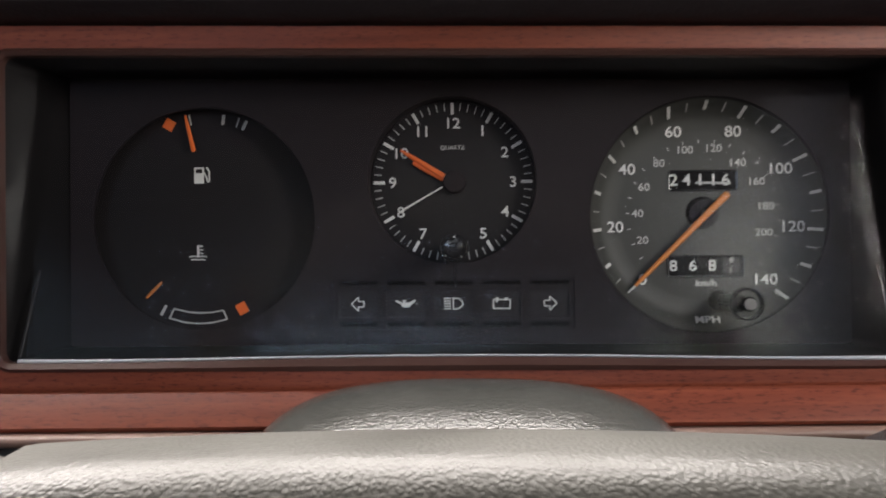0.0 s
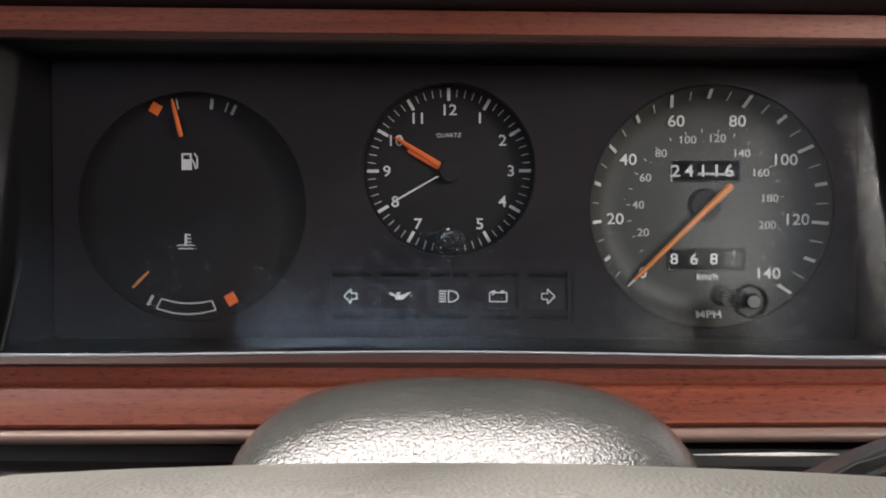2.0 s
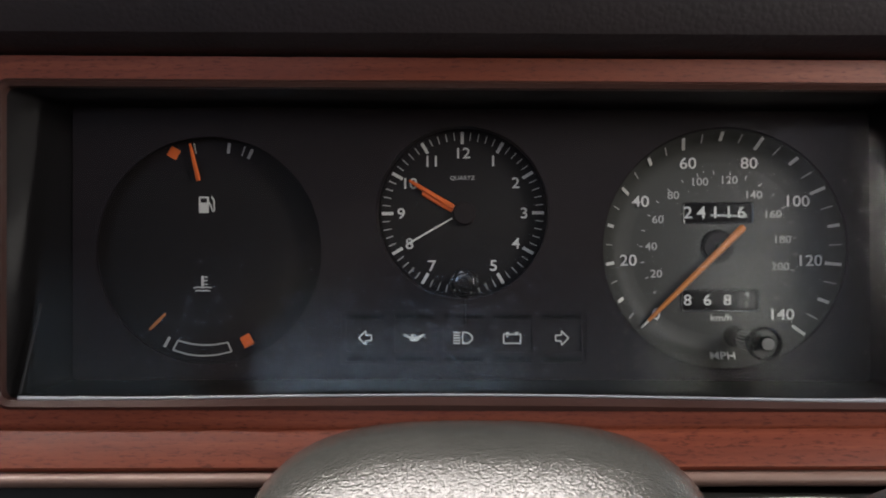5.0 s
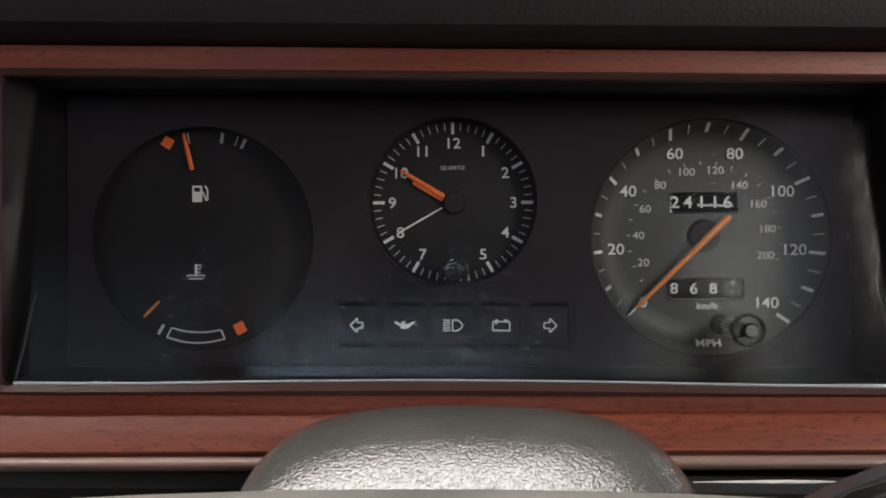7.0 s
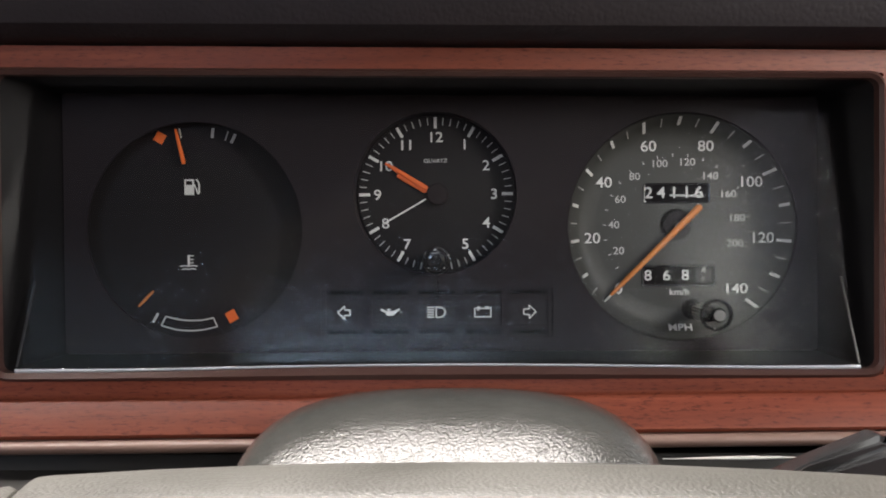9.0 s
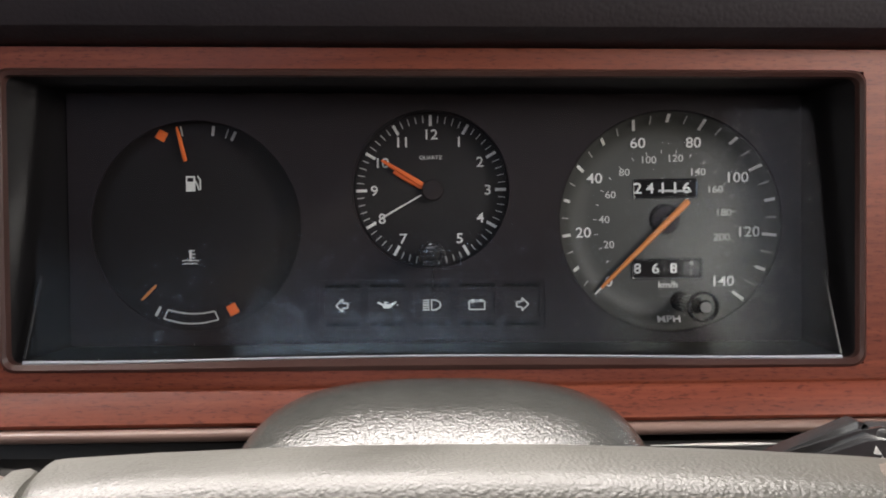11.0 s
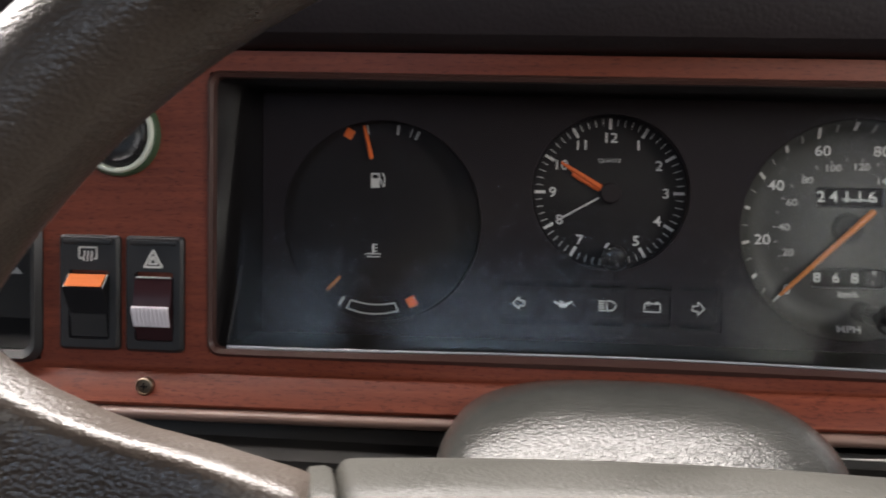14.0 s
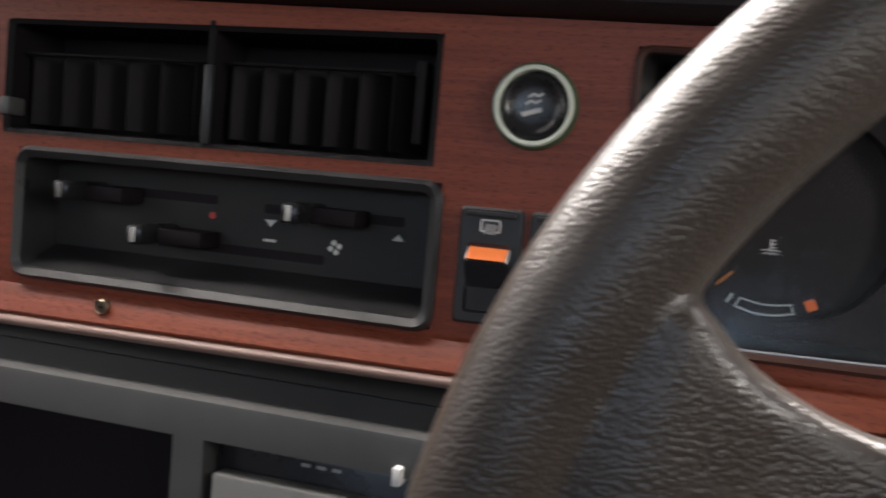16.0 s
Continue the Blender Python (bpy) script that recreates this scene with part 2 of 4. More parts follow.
def box(x0, x1, y0, y1, z0, z1, r=0.0, seg=2, bm=None):
    b = bmesh.new()
    bmesh.ops.create_cube(b, size=1)
    for v in b.verts:
        v.co = Vector(((x0 + x1) / 2 + v.co.x * (x1 - x0), (y0 + y1) / 2 + v.co.y * (y1 - y0), (z0 + z1) / 2 + v.co.z * (z1 - z0)))
    if r:
        bmesh.ops.bevel(b, geom=list(b.edges), offset=r, segments=seg, profile=0.5, affect="EDGES")
    if bm is None:
        return b
    me = bpy.data.meshes.new("tmp")
    b.to_mesh(me)
    b.free()
    bm.from_mesh(me)
    bpy.data.meshes.remove(me)
    return bm


def rrect(x0, x1, z0, z1, r, n=6):
    pts = []
    for cx, cz, a0 in ((x1 - r, z1 - r, 0), (x0 + r, z1 - r, 90), (x0 + r, z0 + r, 180), (x1 - r, z0 + r, 270)):
        for k in range(n + 1):
            a = radians(a0 + 90 * k / n)
            pts.append((cx + r * math.cos(a), cz + r * math.sin(a)))
    return pts


def circle(cx, cz, r, n=48):
    return [(cx + r * math.cos(2 * math.pi * k / n), cz + r * math.sin(2 * math.pi * k / n)) for k in range(n)]


def prism(loop, y0, y1, bm=None):
    """Solid plate: an outline in x, z between two depths."""
    bm = bm or bmesh.new()
    a = [bm.verts.new((x, y0, z)) for x, z in loop]
    b = [bm.verts.new((x, y1, z)) for x, z in loop]
    bm.faces.new(a)
    bm.faces.new(b[::-1])
    n = len(loop)
    for k in range(n):
        bm.faces.new((a[k], b[k], b[(k + 1) % n], a[(k + 1) % n]))
    return bm


def loft(loops, caps=(False, False), closed=True, bm=None):
    """Skin rings of 3D points of equal number."""
    bm = bm or bmesh.new()
    rows = [[bm.verts.new(p) for p in loop] for loop in loops]
    n = len(rows[0])
    for a, b in zip(rows, rows[1:]):
        for k in range(n if closed else n - 1):
            bm.faces.new((a[k], a[(k + 1) % n], b[(k + 1) % n], b[k]))
    if caps[0]:
        bm.faces.new(rows[0])
    if caps[1]:
        bm.faces.new(rows[-1][::-1])
    return bm


def frame_ring(steps):
    """A frame from a list of (loop, y): skins them one after the other and closes back to the first."""
    loops = [[(x, y, z) for x, z in loop] for loop, y in steps]
    return loft(loops + loops[:1])


def lathe(profile, cx, cz, n=40, bm=None):
    """Turned round the y axis: (radius, y) from the outside in."""
    return loft([[(cx + r * math.cos(2 * math.pi * k / n), y, cz + r * math.sin(2 * math.pi * k / n)) for k in range(n)] for r, y in profile], (False, True), bm=bm)


def sweep(section, x0, x1, n=1):
    """A profile in y, z drawn along x."""
    loops = [[(x0 + (x1 - x0) * k / n, y, z) for y, z in section] for k in range(n + 1)]
    return loft(loops, (True, True))


def bar(p, q, w, y, t=0.0003, bm=None):
    """A flat stroke from p to q in x, z."""
    bm = bm or bmesh.new()
    d = Vector((q[0] - p[0], q[1] - p[1])).normalized() * w / 2
    s = Vector((-d.y, d.x))
    return prism([(p[0] + s.x, p[1] + s.y), (p[0] - s.x, p[1] - s.y), (q[0] - s.x, q[1] - s.y), (q[0] + s.x, q[1] + s.y)], y - t, y, bm)


def strokes(pts, w, y, closed=False, bm=None):
    bm = bm or bmesh.new()
    seq = list(zip(pts, pts[1:])) + ([(pts[-1], pts[0])] if closed else [])
    for p, q in seq:
        bar(p, q, w, y, bm=bm)
    return bm


def text(name, body, x, z, height, y, mat, parent, label="", tilt=0):
    c = bpy.data.curves.new("lettering", "FONT")
    c.offset = height * 0.012
    c.body, c.size, c.extrude, c.align_x, c.align_y, c.resolution_u = body, height / 0.70, 0.0001, "CENTER", "CENTER", 4
    tmp = new("lettering", c)
    bpy.context.view_layer.update()
    me = bpy.data.meshes.new_from_object(tmp.evaluated_get(bpy.context.evaluated_depsgraph_get()))
    bpy.data.objects.remove(tmp)
    bpy.data.curves.remove(c)
    me.transform(pose(x, y, z, 90 - tilt, 0, 0) @ Matrix.Diagonal((1.1, 1, 1, 1)))
    me.materials.clear()
    me.materials.append(mat)
    return tagged(hang(new(name, me), parent), label)

# ---- the cabin that closes the place ----
CX = -0.37
X0, X1, YR, ROOF, FLOOR = -1.14, 0.42, -2.25, 0.52, -0.62


def slab(name, x0, x1, y0, y1, z0, z1, label, category, mat=TRIM):
    return solo(name, box(x0, x1, y0, y1, z0, z1), mat, label, category, kind="structure")


slab("floor", X0, X1, YR, 0.6, FLOOR - 0.03, FLOOR, "dark carpeted car floor", "floor", BLACK)
slab("ceiling", X0, X1, YR, -0.12, ROOF, ROOF + 0.03, "grey cloth headlining of the car roof", "ceiling")
for k, x in enumerate((X0 - 0.04, X1)):
    slab("wall_side_%d" % (k + 1), x, x + 0.04, YR, 0.6, FLOOR, 0.01, "grey car door trim below the side window", "wall")
    slab("wall_rail_%d" % (k + 1), x, x + 0.04, YR, -0.12, 0.45, ROOF, "grey roof rail above the side window", "wall")
slab("wall_pillar_1", X0 - 0.04, X0, -1.05, -0.9, 0.01, 0.45, "grey door pillar between the side windows", "wall")
slab("wall_pillar_2", X1, X1 + 0.04, -0.67, -0.50, 0.01, 0.45, "grey door pillar beside the driver's window", "wall")
slab("wall_rear", X0, X1, YR - 0.04, YR, FLOOR, 0.10, "grey parcel shelf wall below the rear window", "wall")
slab("wall_rear_top", X0, X1, YR - 0.04, YR, 0.46, ROOF, "grey roof edge above the rear window", "wall")
slab("wall_front", X0, X1, 0.56, 0.6, FLOOR, 0.10, "dark bulkhead in front of the dashboard", "wall", BLACK)

# ---- dashboard ----
WX0, WX1, WZ0, WZ1 = -0.1785, 0.1770, -0.0752, 0.0495
WY = -0.050


def warp(bm):
    """The fascia narrows a little towards the door: its top edge falls and its lower edge rises."""
    for v in bm.verts:
        x, z = v.co.x, v.co.z
        dt = 0.0645 - 0.01885 * (x + 0.45) - 0.0590
        db = -0.1015 + 0.00965 * (x + 0.45) + 0.0982
        f = (z + 0.0982) / 0.157
        if x < -0.19 and -0.0835 < z < 0.0525:
            continue
        v.co.z += db * (1 - min(f, 1)) * (1 if f < 0.1 or f > 0.9 else 0.5) + dt * min(max(f, 0), 1)
    return bm


dash = thing("dashboard", (CX, 0.1, -0.10), "black dashboard with a red-brown mahogany veneer fascia", "dashboard")


def fascia():
    """The veneer with its openings: cells between cuts, thick at every edge."""
    bm = bmesh.new()
    xs = sorted([-0.80, -0.5045, -0.2645, -0.493, -0.2595, WX0, WX1, 0.41] + [-0.7, -0.6, -0.4, -0.3, 0.0, 0.1, 0.3])
    zs = sorted([-0.083, -0.0815, -0.0145, -0.0075, 0.0520, WZ0, WZ1, 0.0590])
    holes = [(-0.5045, -0.2645, -0.0075, 0.0520), (-0.493, -0.2595, -0.0815, -0.0145), (WX0, WX1, WZ0, WZ1)]

    def solid(i, j):
        if not (0 <= i < len(xs) - 1 and 0 <= j < len(zs) - 1):
            return False
        x, z = (xs[i] + xs[i + 1]) / 2, (zs[j] + zs[j + 1]) / 2
        return not any(a < x < b and c < z < d for a, b, c, d in holes)

    at = {}

    def vert(x, y, z):
        key = (round(x, 5), round(y, 5), round(z, 5))
        if key not in at:
            at[key] = bm.verts.new((x, y, z))
        return at[key]

    back = WY + 0.006
    for i in range(len(xs) - 1):
        for j in range(len(zs) - 1):
            if not solid(i, j):
                continue
            a, b, c, d = xs[i], xs[i + 1], zs[j], zs[j + 1]
            bm.faces.new((vert(a, WY, c), vert(b, WY, c), vert(b, WY, d), vert(a, WY, d)))
            for di, dj, p, q in ((-1, 0, (a, c), (a, d)), (1, 0, (b, c), (b, d)), (0, -1, (a, c), (b, c)), (0, 1, (a, d), (b, d))):
                if not solid(i + di, j + dj) and not (dj == -1 and j == 0):
                    bm.faces.new((vert(p[0], WY, p[1]), vert(q[0], WY, q[1]), vert(q[0], back, q[1]), vert(p[0], back, p[1])))
    # the lower lip leans out towards the driver
    for a, b in zip(xs, xs[1:]):
        low = [(WY, -0.083), (WY + 0.0005, -0.0840), (WY - 0.0008, -0.0852), (WY - 0.0074, -0.0966), (WY - 0.0064, -0.0982), (WY + 0.004, -0.0982)]
        for (y0, z0), (y1, z1) in zip(low, low[1:]):
            bm.faces.new((vert(a, y0, z0), vert(b, y0, z0), vert(b, y1, z1), vert(a, y1, z1)))
    return bm


part("fascia", warp(fascia()), WOOD, dash, "red-brown mahogany veneer with fine dark grain")
sect = [(-0.0566 - 0.0036 * math.cos(a), -0.1014 + 0.0027 * math.sin(a)) for a in [math.pi * k / 8 - math.pi / 2 for k in range(9)]]
part("moulding", warp(sweep(sect + [(-0.045, -0.0987), (-0.045, -0.1041)], -0.80, 0.41, 12)), BRONZE, dash, "slim bronze-brown rounded moulding")
pad = [(0.005, 0.0596), (-0.050, 0.0596), (-0.060, 0.0604), (-0.0670, 0.0640), (-0.0705, 0.0730), (-0.0715, 0.0880), (-0.0690, 0.1010), (-0.061, 0.1110),
       (-0.045, 0.1170), (0.0, 0.1200), (0.20, 0.128), (0.50, 0.125), (0.55, 0.09), (0.30, 0.05)]
part("pad", warp(sweep(pad, -1.10, 0.41, 16)), PAD, dash, "black grained soft dash pad")
low = [(-0.020, -0.104), (-0.045, -0.1045), (-0.050, -0.1075), (-0.0530, -0.1150), (-0.0512, -0.1160), (-0.0550, -0.1262), (-0.056, -0.1285), (0.0, -0.1285), (0.0, -0.104)]
part("under_strip", sweep(low, -0.80, -0.245), PLATE, dash, "dark grey strip under the moulding")
knee = [(0.02, -0.1046), (-0.0460, -0.1046), (-0.0500, -0.1062), (-0.0520, -0.1120), (-0.0600, -0.1150), (-0.066, -0.1175), (-0.066, -0.1215), (-0.060, -0.1260), (-0.058, -0.20), (-0.02, -0.40), (0.02, -0.40)]
part("knee_panel", sweep(knee, -0.238, 0.41), PLATE, dash, "smooth black knee panel")
# pale sliver along the panel's edge, tapering to both ends
lip = []
for k in range(13):
    f = k / 12
    w = 0.0003 + 0.0011 * math.sin(math.pi * f ** 1.6) ** 0.8
    lip.append([(0.086 + 0.050 * f, -0.0700 - w * math.cos(q), -0.1032 + 0.0005 * f + 0.5 * w * math.sin(q)) for q in [2 * math.pi * i / 8 for i in range(8)]])
part("panel_lip", loft(lip, (True, True)), PALE, dash, "thin pale edge of the panel")
part("backing", box(-0.80, 0.41, 0.045, 0.06, -0.40, 0.10), DEEP, dash)


def screw(x, z, y):
    s = part("screw", lathe([(0.0040, y + 0.002), (0.0040, y - 0.0006), (0.0034, y - 0.0012), (0.0030, y - 0.0004), (0.0010, y - 0.0006)], x, z, 20), STEEL, dash, "small cross-head screw")
    part("slot", strokes([(x - 0.0016, z), (x + 0.0016, z)], 0.0007, y - 0.0007, bm=strokes([(x, z - 0.0016), (x, z + 0.0016)], 0.0007, y - 0.0007)), DEEP, s)


screw(-0.2066, -0.0907, WY - 0.0050)
screw(-0.4317, -0.0918, WY - 0.0056)

# ---- instrument cluster ----
cluster = thing("instrument_cluster", (0, 0, -0.075), "black instrument cluster behind a scratched clear cover", "instrument panel")
FX0, FX1, FZ0, FZ1 = -0.166, 0.1655, -0.0700, 0.0460


def bowed(loop, amount):
    """Lift the lower edge a little in the middle, as the moulding has sagged at its ends."""
    return [(x, z + amount * max(0, 1 - (x / 0.15) ** 2) ** 2 if z < -0.05 else z) for x, z in loop]


def rrect_dense(x0, x1, z0, z1, r, m=24):
    pts = rrect(x0, x1, z0, z1, r)
    k = 21  # the lower edge runs from the third corner's end to the fourth's start
    a, b = pts[k - 1 + 0], pts[k]
    a, b = pts[20], pts[21]
    mid = [(a[0] + (b[0] - a[0]) * i / m, a[1] + (b[1] - a[1]) * i / m) for i in range(1, m)]
    return pts[:21] + mid + pts[21:]


outer = rrect_dense(WX0 - 0.0008, WX1 + 0.0008, WZ0 - 0.0010, WZ1 + 0.0006, 0.006)
rim1 = bowed(rrect_dense(WX0 + 0.0004, WX1 - 0.0004, WZ0 + 0.0002, WZ1 - 0.0006, 0.0055), 0.0010)
inner = bowed(rrect_dense(WX0 + 0.0017, WX1 - 0.0017, WZ0 + 0.0024, WZ1 - 0.0022, 0.004), 0.0018)
back = rrect_dense(FX0, FX1, FZ0, FZ1, 0.003)
part("bezel", warp(frame_ring([(outer, WY + 0.004), (outer, WY - 0.0008), (rim1, WY - 0.0020), (inner, WY - 0.0004), (inner, WY + 0.004)])), BEZEL, cluster, "thin brown-black frame round the cover")
part("surround", warp(loft([[(x, WY + 0.004, z) for x, z in inner], [(x, 0.004, z) for x, z in back]])), FUNNEL, cluster, "smooth black funnel sides")
part("back_plate", prism(rrect(FX0 - 0.002, FX1 + 0.002, FZ0 - 0.002, FZ1 + 0.002, 0.003), 0.0012, 0.006), FACE, cluster, "matt black back plate")
PLATE_Y, SHRINK = -0.0095, 0.9755
SX, SZ, WELL = 0.1083, -0.0157, 0.0506  # speedometer
CKX, CKZ = -0.0008, 0.0001  # clock
LAMP_X, LAMP_STEP, LAMP_Z = -0.0418, 0.02063, -0.0530  # warning lamps


def ahead(loop):
    """Openings in the front plate are a little smaller than what lies behind them."""
    return [(0.008 + (x - 0.008) * SHRINK, -0.018 + (z + 0.018) * SHRINK) for x, z in loop]


def face_plate():
    """The front plate with wells for the three dials and openings for the warning lamps."""
    holes = [(circle(CKX, CKZ, 0.0364, 64), circle(CKX, CKZ, 0.0366, 64), 0.0012),
             (ahead(circle(-0.1120, -0.0155, 0.0498, 72)), circle(-0.1120, -0.0155, 0.0498, 72), 0.0012),
             (circle(SX, SZ, WELL, 72), circle(SX, SZ, WELL - 0.0004, 72), PLATE_Y + 0.0012)]
    for k in range(5):
        for z, h, r in ((LAMP_Z, 0.0058, 0.0006), (LAMP_Z - 0.0089, 0.0010, 0.0003), (LAMP_Z + 0.0089, 0.0010, 0.0003)):
            x = LAMP_X + LAMP_STEP * k
            loop = rrect(x - 0.0083, x + 0.0083, z - h, z + h, r, 2)
            holes.append((loop, loop, PLATE_Y + 0.0016))
    bm = bmesh.new()
    edges = []
    for loop in [rrect(FX0 - 0.002, FX1 + 0.002, FZ0 - 0.002, FZ1 + 0.002, 0.003)] + [h[0] for h in holes]:
        vs = [bm.verts.new((x, PLATE_Y, z)) for x, z in loop]
        edges += [bm.edges.new((p, q)) for p, q in zip(vs, vs[1:] + vs[:1])]
    bmesh.ops.triangle_fill(bm, edges=edges, use_beauty=True, use_dissolve=False)
    for near, far, deep in holes:
        loft([[(x, PLATE_Y, z) for x, z in near], [(x, PLATE_Y + 0.0006, z) for x, z in near], [(x, deep, z) for x, z in far]], bm=bm)
    bmesh.ops.remove_doubles(bm, verts=bm.verts, dist=1e-6)
    return bm


part("face_plate", face_plate(), FACE, cluster, "matt black face plate with round wells")


def cover():
    """The clear cover, leaning back at the top, its lower edge turned forward."""
    bm = bmesh.new()
    prof = [(-0.0480, -0.0727), (-0.0455, -0.0729), (-0.0432, -0.0726), (-0.0425, -0.0720), (-0.0424, -0.0716)]
    prof += [(-0.0424 + 0.0172 * k, -0.0716 + 0.1176 * k) for k in (0.006, 0.014, 0.03, 0.1, 0.2, 0.3, 0.4, 0.5, 0.6, 0.7, 0.8, 0.9, 1.0)]
    rows = []
    for k in range(33):
        u = -1 + k / 16
        row = []
        for y, z in prof:
            dy = (y + 0.048) / 0.05
            half = 0.1705 - 0.006 * dy
            lift = 0.0018 * max(0, 1 - (u * half / 0.15) ** 2) ** 2 * max(0, 1 - (z + 0.0727) / 0.03)
            row.append(bm.verts.new((-0.001 + u * half, y, z + lift)))
        rows.append(row)
    for a, b in zip(rows, rows[1:]):
        for i in range(len(prof) - 1):
            bm.faces.new((a[i], b[i], b[i + 1], a[i + 1]))
    return bm


lens = part("clear_cover", warp(cover()), COVER, cluster, "clear acrylic cover with fine horizontal scratches")
lens.visible_shadow = False
edge = []
for k in range(33):
    u = -1 + k / 16
    x = -0.001 + u * 0.1695
    z = -0.0722 + 0.0018 * max(0, 1 - (x / 0.15) ** 2) ** 2
    edge.append([(x, -0.0490 - 0.0008 * math.cos(a), z + (0.0005 + 0.0004 * abs(u) ** 3) * math.sin(a)) for a in [2 * math.pi * i / 8 for i in range(8)]])
# the highlight along the cover's lower edge is painted as a pale rod
part("cover_edge", warp(loft(edge, (True, True))), material("acrylic_edge_highlight", (0.40, 0.42, 0.46), 0.12)[0], lens, "lower edge, its highlight line painted pale blue-grey")
for s in (-1, 1):
    side = []
    for k in range(9):
        f = k / 8
        y, z, x = -0.0470 + 0.013 * f, -0.0710 + 0.0340 * f, -0.001 + s * (0.1700 - 0.0018 * f)
        side.append([(x + 0.0006 * math.cos(a), y + 0.0006 * math.sin(a), z) for a in [2 * math.pi * i / 6 for i in range(6)]])
    part("cover_side", loft(side, (True, True)), BLACK, lens)

dust = bmesh.new()
rng = random.Random(4)
for k in range(26):
    x, z = rng.uniform(-0.165, 0.16), -0.0700 + abs(rng.gauss(0, 0.012))
    yy = -0.0424 + 0.0172 * (z + 0.0716) / 0.1176 - 0.0003
    r = rng.choice((0.00012, 0.00016, 0.00022, 0.0003))
    prism([(x + r * math.cos(t + k), z + r * rng.uniform(0.5, 1.2) * math.sin(t + k)) for t in [math.pi * i / 3 for i in range(6)]], yy - 0.0001, yy, dust)
tagged(part("dust", warp(dust), PRINT_DIM, lens, "pale dust specks"), kind="stuff")

# -- speedometer --
speedo = part("speedometer", loft([[(x, y, z) for x, z in circle(SX, SZ, r, 96)] for r, y in ((0.0500, PLATE_Y + 0.0014), (0.0494, -0.0073), (0.0484, -0.0052), (0.0472, -0.0034), (0.0456, -0.0017), (0.0438, -0.0005), (0.0418, 0.0003), (0.0396, 0.0007), (0.0370, 0.0009))]), DIAL, cluster, "round speedometer with a sloping rim of tick marks")
part("dial", lathe([(0.0372, 0.0010), (0.0300, 0.0009), (0.006, 0.0008)], SX, SZ, 72), DIAL, speedo, "dark grey dial")


def mph(v):
    return radians(226.6 - 1.955 * v)


tick_mesh = {}


def tick(cx, cz, a, r0, r1, w, y, mat, parent):
    """A printed stroke along a radius; alike strokes share one mesh."""
    key = (round(r1 - r0, 5), w, mat.name)
    if key not in tick_mesh:
        tick_mesh[key] = finish(bar((-(r1 - r0) / 2, 0), ((r1 - r0) / 2, 0), w, 0.0), "tick", mat, False)
    ob = new("tick", tick_mesh[key])
    hang(ob, parent)
    r = (r0 + r1) / 2
    ob.matrix_basis = Matrix.Translation((cx + r * math.cos(a), y, cz + r * math.sin(a))) @ Matrix.Rotation(-a, 4, "Y")
    return ob


def rim_tick(a, f0, f1, w, mat):
    """A stroke on the sloping rim, between two fractions of its width."""
    dr, dy = 0.0051, -0.0079
    key = (f1 - f0, w, mat.name, "rim")
    length = (f1 - f0) * math.hypot(dr, dy)
    if key not in tick_mesh:
        tick_mesh[key] = finish(bar((-length / 2, 0), (length / 2, 0), w, 0.0), "tick", mat, False)
    ob = new("tick", tick_mesh[key])
    hang(ob, speedo)
    f = (f0 + f1) / 2
    r, y = 0.0441 + dr * f, 0.0006 + dy * f - 0.0003
    ob.matrix_basis = Matrix.Translation((SX + r * math.cos(a), y, SZ + r * math.sin(a))) @ Matrix.Rotation(-a, 4, "Y") @ Matrix.Rotation(math.atan2(dy, dr), 4, "Z")


for v in range(5, 141, 5):
    if v % 20 == 0:
        rim_tick(mph(v), 0.02, 0.98, 0.00135, PRINT)
    elif v % 10 == 0:
        rim_tick(mph(v), 0.36, 0.96, 0.00135, PRINT)
    else:
        rim_tick(mph(v), 0.30, 0.90, 0.00045, PRINT_DIM)
for v in range(0, 141, 20):
    r = 0.0385
    text("numeral", str(v), SX + r * math.cos(mph(v)), SZ + r * math.sin(mph(v)), 0.0047, -0.0003, PRINT, speedo)
for v in range(10, 221, 10):
    a = mph(v / 1.609)
    if v % 20 == 0 and v <= 200:
        r = 0.0283 if v < 70 else 0.0296 if v < 130 else 0.0273
        text("numeral", str(v), SX + r * math.cos(a), SZ + r * math.sin(a), 0.0033, 0.0006, PRINT_DIM, speedo)
    tick(SX, SZ, a, 0.0318, 0.0334, 0.00035, 0.0006, PRINT_DIM, speedo)
text("lettering", "km/h", 0.1094, -0.0453, 0.0029, 0.0004, PRINT, speedo)
text("lettering", "MPH", 0.1084, -0.0608, 0.0035, -0.0054, PRINT, speedo, tilt=36)


